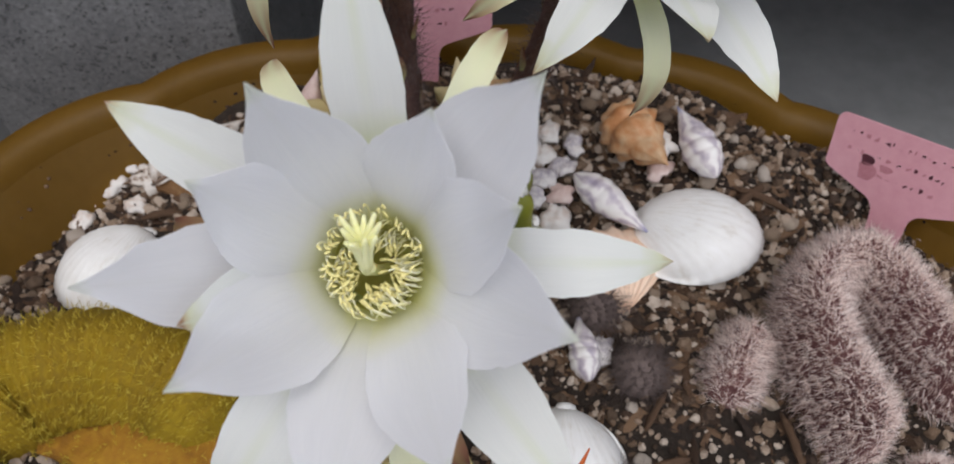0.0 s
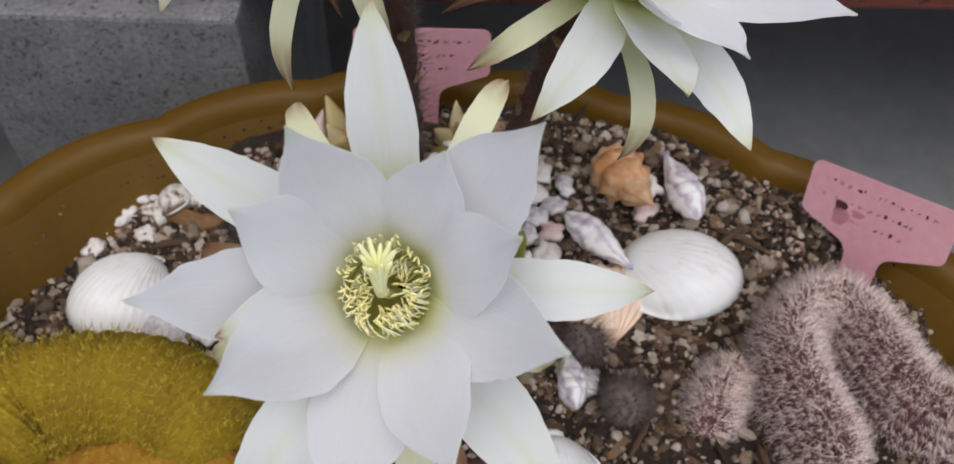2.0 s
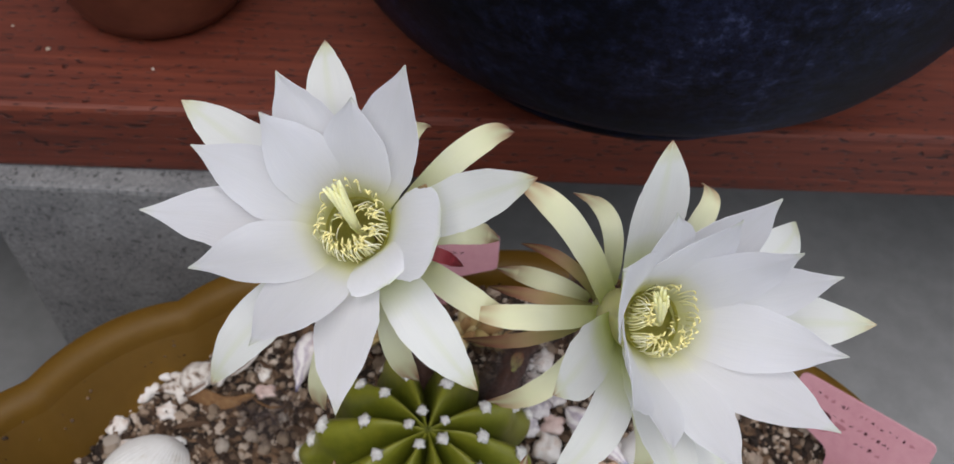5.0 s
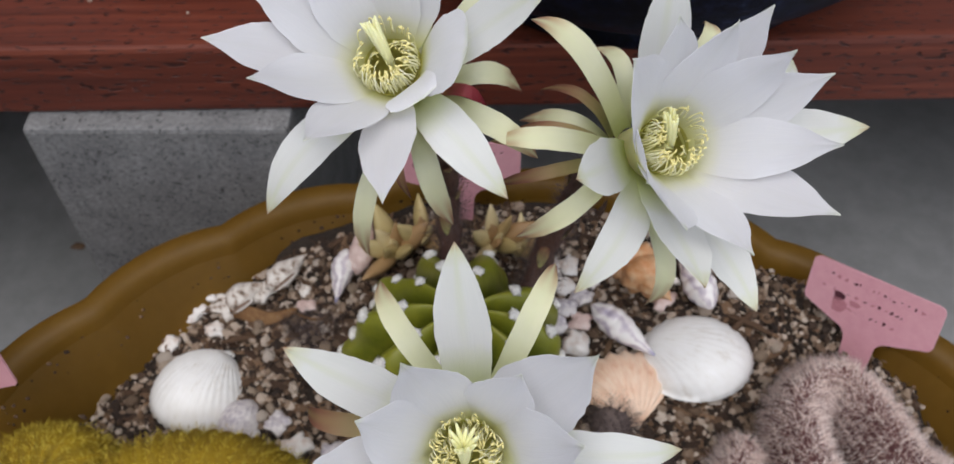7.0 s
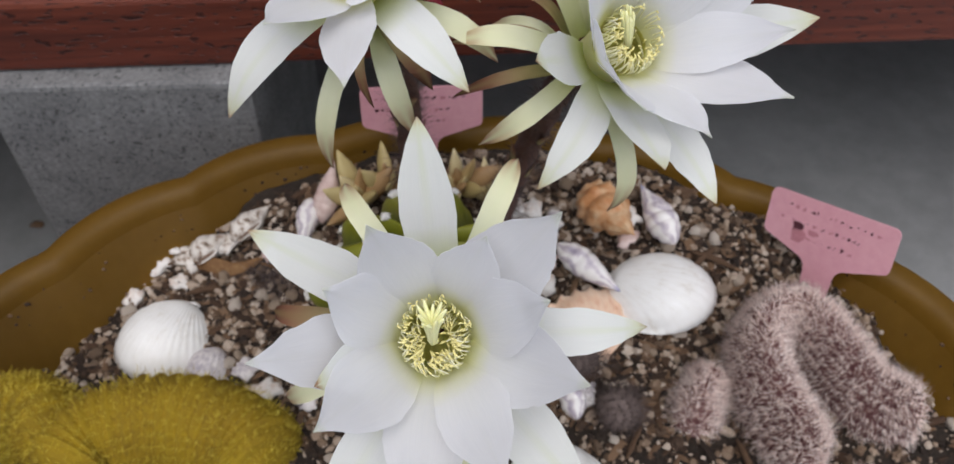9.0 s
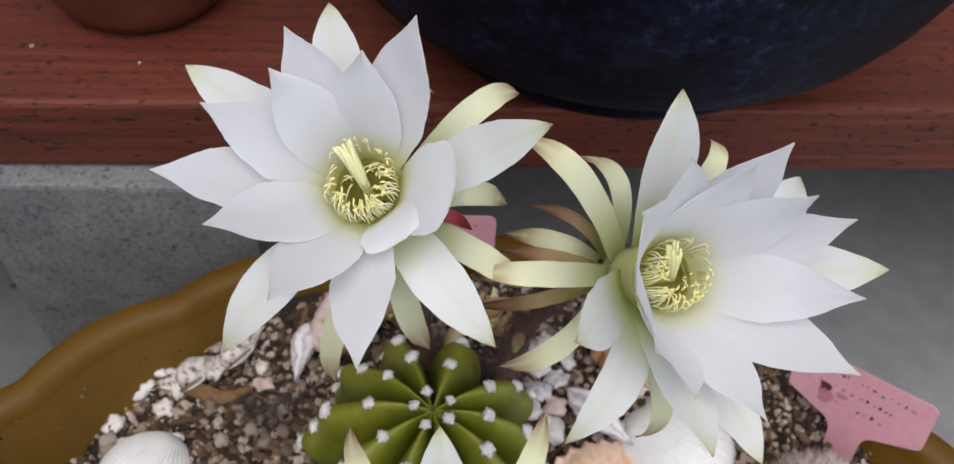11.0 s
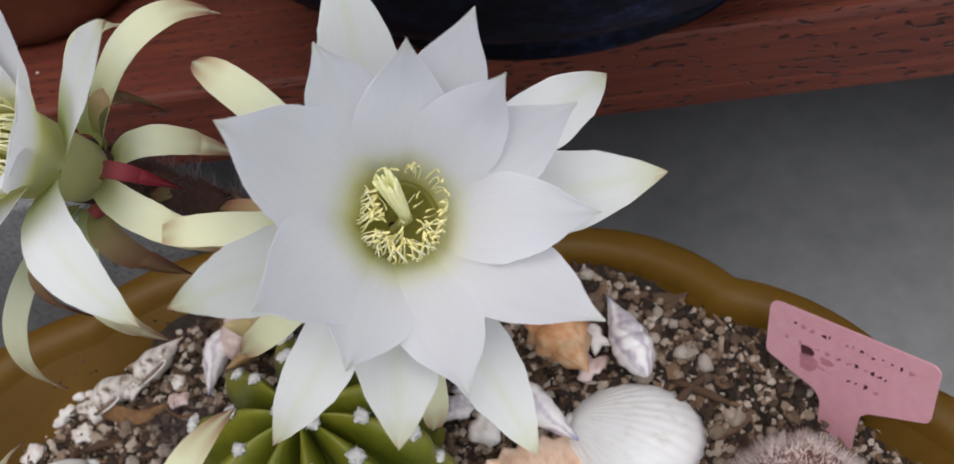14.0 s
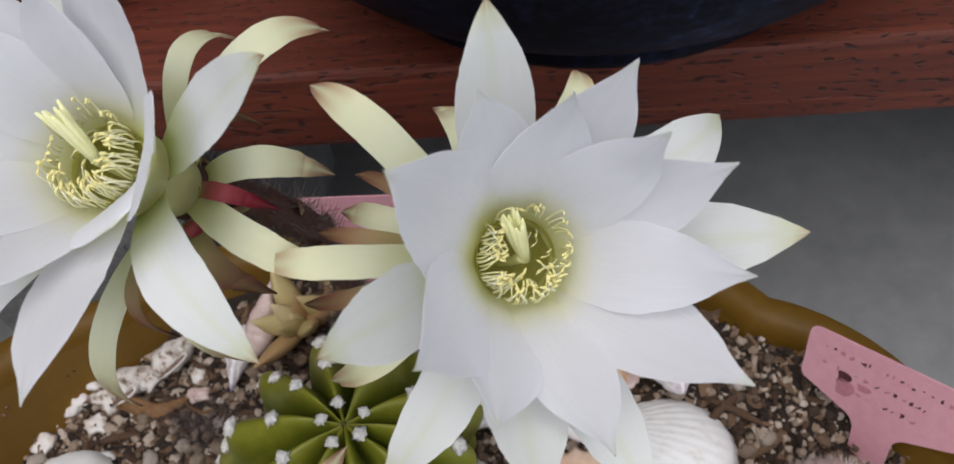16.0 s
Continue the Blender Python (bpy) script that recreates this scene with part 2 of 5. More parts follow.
HAIRS = surface("pale_spines", [(0.15, (0.30, 0.17, 0.14)), (0.40, (0.66, 0.49, 0.44)), (0.75, (0.92, 0.81, 0.76))], 900, 40, 0.7, 0, rand="island", wear=0.6)
SUCC = surface("olive_succulent", [(0.25, (0.36, 0.22, 0.10)), (0.5, (0.46, 0.37, 0.16)), (0.8, (0.60, 0.50, 0.28))], 200, 50, 0.45, 0.15, 0.0004, 0.6, rand="object")
LITTLE = surface("small_cactus_skin", [(0.3, (0.0357, 0.05355, 0.008925)), (0.7, (0.0952, 0.113, 0.01785))], 300, 60, 0.6, 0.5)
STRAW = surface("straw_areole", [(0.3, (0.39, 0.3, 0.105)), (0.7, (0.54, 0.465, 0.255))], 900, 100, 0.9, 0.4)
LEAFRED = surface("orange_leaf", [(0.3, (0.46, 0.07, 0.01)), (0.7, (0.66, 0.17, 0.02))], 200, 60, 0.45, 0.2, coat=0.2)
DEAD = surface("dry_leaf", [(0.25, (0.068, 0.0306, 0.0102)), (0.5, (0.1768, 0.0884, 0.034)), (0.8, (0.2992, 0.1904, 0.0884))], 400, 90, 0.85, 0.6)
CONCRETE = surface("concrete_block", [(0.30, (0.104, 0.104, 0.108)), (0.45, (0.164, 0.164, 0.168)), (0.56, (0.212, 0.212, 0.2144)), (0.74, (0.304, 0.304, 0.308))], 420, 40, 0.92, 0.35, 0.0008, 0.35)


def pitted(m, scale, share):
    """Adds small dark pits, uneven in size and number, to a cast surface."""
    n, l = m.node_tree.nodes, m.node_tree.links
    p = n["Principled BSDF"]
    co = n.new("ShaderNodeTexCoord").outputs["Object"]
    cells = n.new("ShaderNodeTexVoronoi")
    cells.inputs["Scale"].default_value, cells.inputs["Randomness"].default_value = scale, 1.0
    warp = noise_node(n, l, co, scale * 1.5, 2)
    l.new(mix_node(n, l, "ADD", 0.004, co, warp.outputs[1]), cells.inputs["Vector"])
    some = noise_node(n, l, co, scale * 0.35, 3)
    size = n.new("ShaderNodeMath")
    size.operation = "MULTIPLY_ADD"
    l.new(some.outputs[0], size.inputs[0])
    size.inputs[1].default_value, size.inputs[2].default_value = 1.1, -0.55 + share
    gap = n.new("ShaderNodeMath")
    gap.operation = "SUBTRACT"
    l.new(cells.outputs["Distance"], gap.inputs[0]), l.new(size.outputs[0], gap.inputs[1])
    pit = ramp_node(n, l, gap.outputs[0], [(0.0, (0.42, 0.42, 0.42)), (0.2, (1, 1, 1))])
    l.new(mix_node(n, l, "MULTIPLY", 1.0, p.inputs["Base Color"].links[0].from_socket, pit.outputs[0]), p.inputs["Base Color"])
    bump_node(n, l, pit.outputs[0], 0.7, 0.0012, p, p.inputs["Normal"].links[0].from_socket)
    return m


pitted(CONCRETE, 430, 0.10)
FLOOR = surface("smooth_concrete", [(0.25, (0.16, 0.163, 0.165)), (0.45, (0.21, 0.213, 0.215)), (0.62, (0.265, 0.268, 0.27)), (0.8, (0.34, 0.343, 0.346))], 60, 7, 0.75, 0.25, 0.0008, 0.6)
# dark grey for the two unseen walls, so that they bounce little light
WALLM = surface("unseen_wall_grey", [(0.3, (0.10, 0.095, 0.09)), (0.7, (0.15, 0.145, 0.14))], 120, 10, 0.9, 0.4, 0.001)
COPPER = surface("copper_brown_pot", [(0.3, (0.10, 0.032, 0.018)), (0.7, (0.24, 0.088, 0.05))], 120, 20, 0.30, 0.15, 0.0006, 0.6, metal=0.55)


def wood_material():
    m, n, l, p = nodes_of("red_stained_wood")
    co = n.new("ShaderNodeTexCoord").outputs["Object"]
    grain = noise_node(n, l, co, 30, 6, 0.6, (0.35, 9, 9))
    broad = noise_node(n, l, co, 6, 3, 0.5, (0.5, 3, 3))
    slits = noise_node(n, l, co, 280, 0, 0.5, (0.75, 2.2, 2.2))
    v = mix_node(n, l, "MIX", 0.4, grain.outputs[0], broad.outputs[0])
    col = ramp_node(n, l, v, [(0.28, (0.050, 0.010, 0.006)), (0.5, (0.125, 0.026, 0.0135)), (0.75, (0.235, 0.058, 0.028))]).outputs[0]
    dash = ramp_node(n, l, slits.outputs[0], [(0.665, (1, 1, 1)), (0.73, (0.30, 0.24, 0.24))]).outputs[0]
    l.new(mix_node(n, l, "MULTIPLY", 1.0, col, dash), p.inputs["Base Color"])
    p.inputs["Roughness"].default_value = 0.55
    first = bump_node(n, l, grain.outputs[0], 0.35, 0.001, p)
    bump_node(n, l, dash, 0.6, 0.0012, p, first)
    return m


def glaze_material():
    m, n, l, p = nodes_of("dark_blue_glaze")
    co = n.new("ShaderNodeTexCoord").outputs["Object"]
    a, b = noise_node(n, l, co, 230, 8, 0.8), noise_node(n, l, co, 22, 5, 0.65)
    v = mix_node(n, l, "MIX", 0.4, a.outputs[0], b.outputs[0])
    col = ramp_node(n, l, v, [(0.38, (0.002, 0.0025, 0.004)), (0.47, (0.003, 0.004, 0.009)), (0.56, (0.010, 0.013, 0.034)), (0.68, (0.055, 0.070, 0.15))]).outputs[0]
    l.new(col, p.inputs["Base Color"])
    p.inputs["Roughness"].default_value = 0.5
    p.inputs["Specular IOR Level"].default_value = 0.11
    bump_node(n, l, a.outputs[0], 0.25, 0.0008, p)
    return m


def cockle_material(name, low, mid, high):
    """Shell with fine dirt in the furrows that run along v."""
    m, n, l, p = nodes_of(name)
    tc = n.new("ShaderNodeTexCoord")
    a = noise_node(n, l, tc.outputs["UV"], 4, 5, 0.6, (10, 1.5, 1))
    b = noise_node(n, l, tc.outputs["Object"], 120, 4, 0.6)
    v = mix_node(n, l, "MIX", 0.5, a.outputs[0], b.outputs[0])
    col = ramp_node(n, l, v, [(0.27, low), (0.45, mid), (0.75, high)]).outputs[0]
    l.new(col, p.inputs["Base Color"])
    p.inputs["Roughness"].default_value = 0.5
    bump_node(n, l, b.outputs[0], 0.2, 0.0004, p)
    return m


def striped_shell_material():
    """White with soft lilac stripes across the whorls and a bluish tip."""
    m, n, l, p = nodes_of("striped_shell")
    tc = n.new("ShaderNodeTexCoord")
    sep = n.new("ShaderNodeSeparateXYZ")
    l.new(tc.outputs["UV"], sep.inputs[0])
    w = n.new("ShaderNodeTexWave")
    w.inputs["Scale"].default_value, w.inputs["Distortion"].default_value, w.inputs["Detail"].default_value, w.inputs["Detail Scale"].default_value = 1.7, 9.0, 3, 1.6
    l.new(tc.outputs["UV"], w.inputs["Vector"])
    a = noise_node(n, l, tc.outputs["Object"], 160, 4, 0.6)
    v = mix_node(n, l, "MIX", 0.7, w.outputs[1], a.outputs[0])
    col = ramp_node(n, l, v, [(0.25, (0.36, 0.31, 0.39)), (0.42, (0.58, 0.52, 0.55)), (0.55, (0.76, 0.72, 0.71)), (0.85, (0.84, 0.82, 0.80))]).outputs[0]
    tip = ramp_node(n, l, sep.outputs[1], [(0.86, (1, 1, 1)), (0.98, (0.30, 0.34, 0.62))]).outputs[0]
    l.new(mix_node(n, l, "MULTIPLY", 1.0, col, tip), p.inputs["Base Color"])
    p.inputs["Roughness"].default_value = 0.45
    bump_node(n, l, a.outputs[0], 0.25, 0.0004, p)
    return m


STRIPED = striped_shell_material()
WOOD, GLAZE = wood_material(), glaze_material()
COCKLE = cockle_material("ribbed_white_shell", (0.58, 0.53, 0.46), (0.79, 0.78, 0.76), (0.86, 0.86, 0.86))
SCALLOP = cockle_material("ribbed_peach_shell", (0.62, 0.27, 0.17), (0.80, 0.54, 0.38), (0.88, 0.74, 0.60))

# ---- builders ----
ORIGIN = {}
V3 = Vector


def thing(name, at, label="", category="", group="", kind=""):
    """An Empty at the base of a thing; its parts hang under it."""
    ob = new(name)
    ob.location = at
    ob.empty_display_size = 0.01
    ORIGIN[ob] = V3(at)
    return tagged(ob, label, category, group, kind)


def to_mesh(name, verts, faces, mat, uv=None, smooth=True, origin=(0, 0, 0)):
    me = bpy.data.meshes.new(name)
    o = np.array(origin)
    me.from_pydata((np.asarray(verts, float) - o).tolist(), [], faces)
    if uv is not None:
        layer = me.uv_layers.new(name="UVMap")
        loops = np.zeros(len(me.loops), int)
        me.loops.foreach_get("vertex_index", loops)
        layer.data.foreach_set("uv", np.asarray(uv, float)[loops].ravel())
    me.materials.append(mat)
    if smooth:
        me.polygons.foreach_set("use_smooth", [True] * len(me.polygons))
    me.update()
    return me


def part(name, geo, mat, parent, label="", smooth=True, kind=""):
    """A mesh object under a thing or under one of its parts; geo in world metres."""
    verts, faces, *uv = geo
    ob = new(name, to_mesh(name, verts, faces, mat, uv[0] if uv else None, smooth, ORIGIN[parent]))
    ob.parent = parent
    ORIGIN[ob] = ORIGIN[parent]
    return tagged(ob, label, kind=kind)


def whole(name, geo, mat, at, label, category, kind="", group="", smooth=True):
    """A thing that is one single mesh."""
    verts, faces, *uv = geo
    ob = new(name, to_mesh(name, verts, faces, mat, uv[0] if uv else None, smooth, at))
    ob.location = at
    ORIGIN[ob] = V3(at)
    return tagged(ob, label, category, group, kind)


def piece(name, me, parent, m, label=""):
    """A part with a shared mesh, at the world pose m."""
    ob = new(name, me)
    ob.parent = parent
    ob.matrix_basis = Matrix.Translation(-ORIGIN[parent]) @ m
    ORIGIN[ob] = ORIGIN[parent]
    return tagged(ob, label)


def join(*geos):
    verts, faces, n = [], [], 0
    for g in geos:
        v = np.asarray(g[0], float)
        verts.append(v)
        faces += [tuple(i + n for i in f) for f in g[1]]
        n += len(v)
    return np.concatenate(verts), faces


def grid_faces(rows, cols, closed=False, start=0):
    out = []
    for i in range(rows - 1):
        for j in range(cols if closed else cols - 1):
            k = (j + 1) % cols
            out.append((start + i * cols + j, start + i * cols + k, start + (i + 1) * cols + k, start + (i + 1) * cols + j))
    return out


def smooth_path(points, n):
    """A Catmull-Rom curve through the points."""
    p = [V3(q) for q in points]
    p = [2 * p[0] - p[1]] + p + [2 * p[-1] - p[-2]]
    out = []
    for i in range(n):
        s = i / (n - 1) * (len(p) - 3)
        k = min(int(s), len(p) - 4)
        t = s - k
        a, b, c, d = p[k : k + 4]
        out.append(0.5 * ((2 * b) + (c - a) * t + (2 * a - 5 * b + 4 * c - d) * t * t + (3 * b - a - 3 * c + d) * t**3))
    return out


def sweep(path, radii, sides=10, flat=1.0, caps=True, ridges=0, depth=0.0):
    """A tube along a path with a radius at each point; flat squeezes it along its second axis."""
    path = [V3(p) for p in path]
    n = len(path)
    t0 = (path[1] - path[0]).normalized()
    side = t0.orthogonal().normalized()
    verts = []
    for i, p in enumerate(path):
        t = (path[min(i + 1, n - 1)] - path[max(i - 1, 0)]).normalized()
        side = (side - t * side.dot(t)).normalized()
        up = t.cross(side)
        for j in range(sides):
            a = 2 * math.pi * j / sides
            r = radii[i] * (1 + depth * math.cos(ridges * a))
            verts.append(p + side * math.cos(a) * r + up * math.sin(a) * r * flat)
    faces = grid_faces(n, sides, True)
    if caps:
        faces += [tuple(range(sides))[::-1], tuple(range((n - 1) * sides, n * sides))]
    return np.array([tuple(v) for v in verts]), faces


def lathe(profile, sides, centre, wave=None):
    """A turned body from (radius, height) pairs round a vertical axis; wave(angle, index) scales the radius."""
    verts = []
    for i, (r, z) in enumerate(profile):
        for j in range(sides):
            a = 2 * math.pi * j / sides
            k = r * (wave(a, i) if wave else 1)
            verts.append((centre[0] + k * math.cos(a), centre[1] + k * math.sin(a), centre[2] + z))
    return np.array(verts), grid_faces(len(profile), sides, True)


def box(lo, hi, bevel=0.003):
    bm = bmesh.new()
    bmesh.ops.create_cube(bm, size=1)
    for v in bm.verts:
        v.co = V3([(a + b) / 2 + c * (b - a) for a, b, c in zip(lo, hi, v.co)])
    if bevel:
        bmesh.ops.bevel(bm, geom=bm.edges[:], offset=bevel, segments=2, affect="EDGES", profile=0.6)
    bm.verts.index_update()
    out = np.array([tuple(v.co) for v in bm.verts]), [tuple(v.index for v in f.verts) for f in bm.faces]
    bm.free()
    return out


def ico(subdivisions):
    bm = bmesh.new()
    bmesh.ops.create_icosphere(bm, subdivisions=subdivisions, radius=1)
    out = np.array([tuple(v.co) for v in bm.verts]), [tuple(v.index for v in f.verts) for f in bm.faces]
    bm.free()
    return out


ICO1, ICO2, ICO3 = ico(1), ico(2), ico(3)


def lump(base, at, size, rough=0.25, seed=0.0, freq=1.6):
    """A worn, uneven blob from an icosphere."""
    out = []
    for v in base[0]:
        k = 1 + rough * noise.noise(V3(v) * freq + V3((seed * 7.3, seed * 3.1, seed)))
        out.append((at[0] + v[0] * size[0] * k, at[1] + v[1] * size[1] * k, at[2] + v[2] * size[2] * k))
    return np.array(out), base[1]


def spikes(feet, ways, lengths, width):
    """Many thin three-sided needles as one mesh."""
    feet, ways = np.asarray(feet, float), np.asarray(ways, float)
    ways = ways / np.linalg.norm(ways, axis=1)[:, None]
    ref = np.where(np.abs(ways[:, 2:3]) < 0.8, [[0, 0, 1.0]], [[1.0, 0, 0]])
    a = np.cross(ways, ref)
    a /= np.linalg.norm(a, axis=1)[:, None]
    b = np.cross(ways, a)
    n = len(feet)
    corner = [feet + width * (math.cos(q) * a + math.sin(q) * b) for q in (0, 2.094, 4.189)]
    tips = feet + ways * np.asarray(lengths)[:, None]
    verts = np.stack(corner + [tips], 1).reshape(-1, 3)
    faces = [(4 * i + p, 4 * i + q, 4 * i + 3) for i in range(n) for p, q in ((0, 1), (1, 2), (2, 0))]
    return verts, faces

# ---- setting ----
FLOOR_Z, POT = -0.15, V3((-0.008, 0.057, 0))
ground = whole("ground", box((-60, -60, FLOOR_Z - 0.1), (60, 60, FLOOR_Z), 0), FLOOR, (0, 0, FLOOR_Z), "smooth grey concrete patio floor", "floor", "structure", smooth=False)
# unseen wall, added to keep light off the left side
whole("wall_west", box((-0.62, -4, FLOOR_Z + 0.002), (-0.47, 1.148, 0.5), 0), WALLM, (-0.52, 0, FLOOR_Z), "unseen low grey wall added beside the bench to shade the left side", "wall", "structure", smooth=False)
# added out of view: blocks the sky behind the bench
whole("wall_north", box((-4, 1.15, FLOOR_Z + 0.002), (4, 1.3, 2.3), 0), WALLM, (0, 1.2, FLOOR_Z), "unseen plain grey wall added behind the bench to block the sky there", "wall", "structure", smooth=False)

block = thing("concrete_block", (-0.155, 0.37, FLOOR_Z), "rough grey concrete block standing under the bench", "concrete block")
part("body", box((-0.222, 0.2965, FLOOR_Z), (-0.098, 0.48, 0.0405), 0.0025), CONCRETE, block, smooth=False)
block_far = thing("concrete_block", (0.62, 0.37, FLOOR_Z), "rough grey concrete block standing under the bench", "concrete block")
part("body", box((0.56, 0.292, FLOOR_Z), (0.68, 0.47, 0.0405), 0.0025), CONCRETE, block_far, smooth=False)

BENCH_TURN = 1.1
bench = thing("bench", (0, 0.31, 0.041), "red-brown stained wooden plank bench on concrete blocks", "bench")
for k, (y0, y1) in enumerate(((0.311, 0.451), (0.459, 0.599), (0.607, 0.747))):
    ob = part("plank", box((-0.455, y0, 0.0415), (0.8, y1, 0.0785), 0.0025), WOOD, bench, smooth=False)
    ob.rotation_euler.z = radians(BENCH_TURN)


def glazed_pot():
    c = (0.067, 0.401, 0.0805)
    pot = thing("glazed_pot", c, "large dark blue-black speckled glazed pot on the bench", "plant pot")
    prof = [(0.095, 0.0), (0.0988, 0.0015), (0.1005, 0.005), (0.1000, 0.0115), (0.0975, 0.0135), (0.0985, 0.0165), (0.1080, 0.0195), (0.121, 0.027), (0.1305, 0.038), (0.138, 0.052), (0.149, 0.082), (0.155, 0.12), (0.155, 0.17), (0.150, 0.22), (0.145, 0.24), (0.150, 0.247), (0.148, 0.255), (0.136, 0.255), (0.132, 0.24), (0.135, 0.21), (0.02, 0.208)]
    v, f = lathe(prof[5:], 96, c)
    part("body", (v, f), GLAZE, pot)
    v, f = lathe(prof[:6], 96, c)
    part("foot_ring", (v, f + [tuple(range(96))[::-1]]), GLAZE, pot)
    return pot


def copper_pot():
    c = (-0.150, 0.3855, 0.0805)
    pot = thing("clay_pot", c, "small round copper-brown pot on the bench", "plant pot")
    prof = [(0.033, 0.0), (0.0375, 0.0015), (0.0415, 0.010), (0.047, 0.04), (0.050, 0.075), (0.054, 0.078), (0.054, 0.095), (0.047, 0.095), (0.045, 0.08), (0.005, 0.078)]
    v, f = lathe(prof[:5], 64, c)
    part("body", (v, f + [tuple(range(64))[::-1]]), COPPER, pot)
    part("rim", lathe(prof[4:], 64, c), COPPER, pot)
    return pot


glazed_pot()
copper_pot()


# ---- planter ----
def scallop(a, strength):
    return 1 - strength * (1 - abs(math.sin(11 * (a - radians(55.4)))) ** 0.75)


def planter():
    c = (POT.x, POT.y, 0)
    pot = thing("planter", (POT.x, POT.y, FLOOR_Z), "wide round amber-brown plastic planter with a scalloped rim", "planter")
    outer = [(0.150, FLOOR_Z), (0.158, FLOOR_Z + 0.004), (0.190, -0.06), (0.211, 0.0), (0.2155, 0.012)]
    rim = [(0.2155, 0.012), (0.2260, 0.0165), (0.2290, 0.0205), (0.2300, 0.025), (0.2294, 0.0278), (0.2278, 0.0296), (0.2245, 0.0304), (0.2200, 0.0300), (0.2176, 0.0285), (0.2162, 0.0258), (0.2154, 0.022)]
    inner = [(0.2154, 0.022), (0.2080, 0.010), (0.1995, -0.004), (0.190, -0.02), (0.15, -0.10), (0.01, -0.10)]
    v, f = lathe(outer, 384, c, lambda a, i: scallop(a, (0.0, 0.0, 0.008, 0.016, 0.021)[i]))
    part("wall", join((v, f + [tuple(range(384))[::-1]]), lathe(inner, 384, c, lambda a, i: scallop(a, (0.021, 0.018, 0.013, 0.007, 0, 0)[i]))), PLASTIC, pot)
    part("rim", lathe(rim, 384, c, lambda a, i: scallop(a, 0.023 if i < 6 else 0.021)), PLASTIC, pot)
    return pot


planter()


def soil_height(x, y):
    d = math.hypot(x - POT.x, y - POT.y) / 0.2
    back = min(1.0, max(0.0, (y - 0.15) / 0.1)) * min(1.0, max(0.5, 1 + (x + 0.04) * 5))
    return 0.003 + 0.035 * (x - POT.x) * d * d - 0.004 * d**3 + 0.0095 * back * d**5 + 0.013 * back * back * (3 - 2 * back) + 0.0035 * noise.noise(V3((x * 35, y * 35, 0))) + 0.0018 * noise.noise(V3((x * 140, y * 140, 3)))


def soil_bed():
    verts, rings, sides = [], 90, 240
    for i in range(rings):
        r = 0.2125 * (i + 0.5) / rings
        for j in range(sides):
            a = 2 * math.pi * j / sides
            k = r * (scallop(a, 0.02) if i > rings - 12 else 1)
            x, y = POT.x + k * math.cos(a), POT.y + k * math.sin(a)
            verts.append((x, y, soil_height(x, y)))
    return np.array(verts), grid_faces(rings, sides, True) + [tuple(range(sides))]


soil = whole("soil", soil_bed(), SOIL, (POT.x, POT.y, 0), "dark brown potting soil mixed with pale grit", "soil", "structure")


def scatter(count, rng, y0=0.055, y1=0.272, r=0.2075):
    out = []
    while len(out) < count:
        x, y = rng.uniform(-0.212, 0.205), rng.uniform(y0, y1)
        if math.hypot(x - POT.x, y - POT.y) < r + 0.022 * (x - POT.x) and rng.random() < 0.30 + min(0.70, max(0.0, (y - 0.12) * 12)):
            out.append((x, y))
    return out


def grit(count, lo, hi, rng, base, flat, stretch=1.0, sink=0.25, y1=0.272, y0=0.055):
    """Many loose grains on the soil, as one mesh."""
    verts, faces = [], []
    shape, tris = base
    tris = np.array(tris)
    for n, (x, y) in enumerate(scatter(count, rng, y0, y1)):
        s = lo + (hi - lo) * rng.random() ** 2.2
        k = 1 + 0.55 * (np.array([noise.noise(V3(v) * 1.7 + V3((n * 1.7, n * 0.3, 0))) for v in shape]))[:, None]
        m = np.array(Euler((rng.uniform(-0.5, 0.5), rng.uniform(-0.5, 0.5), rng.uniform(0, 6.28))).to_matrix())
        p = (shape * k * [s * stretch, s * rng.uniform(0.6, 1), s * flat * rng.uniform(0.7, 1.1)]) @ m.T
        faces.append(tris + len(verts) * len(shape))
        verts.append(p + [x, y, soil_height(x, y) + s * flat * (1 - 2 * sink) * rng.uniform(0.3, 1.3)])
    return np.concatenate(verts), [tuple(f) for f in np.concatenate(faces).tolist()]


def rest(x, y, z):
    """Lifts something low onto the raised soil, slid forward along the camera's sight line."""
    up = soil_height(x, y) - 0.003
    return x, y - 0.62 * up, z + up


rng = random.Random(5)
loose = thing("gravel", (POT.x, POT.y, 0), "loose pale gravel and bark chips scattered over the soil", "gravel", kind="stuff")
part("fine_grit", grit(15500, 0.0006, 0.0021, rng, ICO1, 0.8), PEBBLE, loose, smooth=False, kind="stuff")
part("coarse_grit", grit(1900, 0.0012, 0.0030, rng, ICO2, 0.75), PEBBLE, loose, smooth=False, kind="stuff")
part("bark_chips", grit(4600, 0.0009, 0.0026, rng, ICO1, 0.4, 3.0), BARK, loose, smooth=False, kind="stuff")


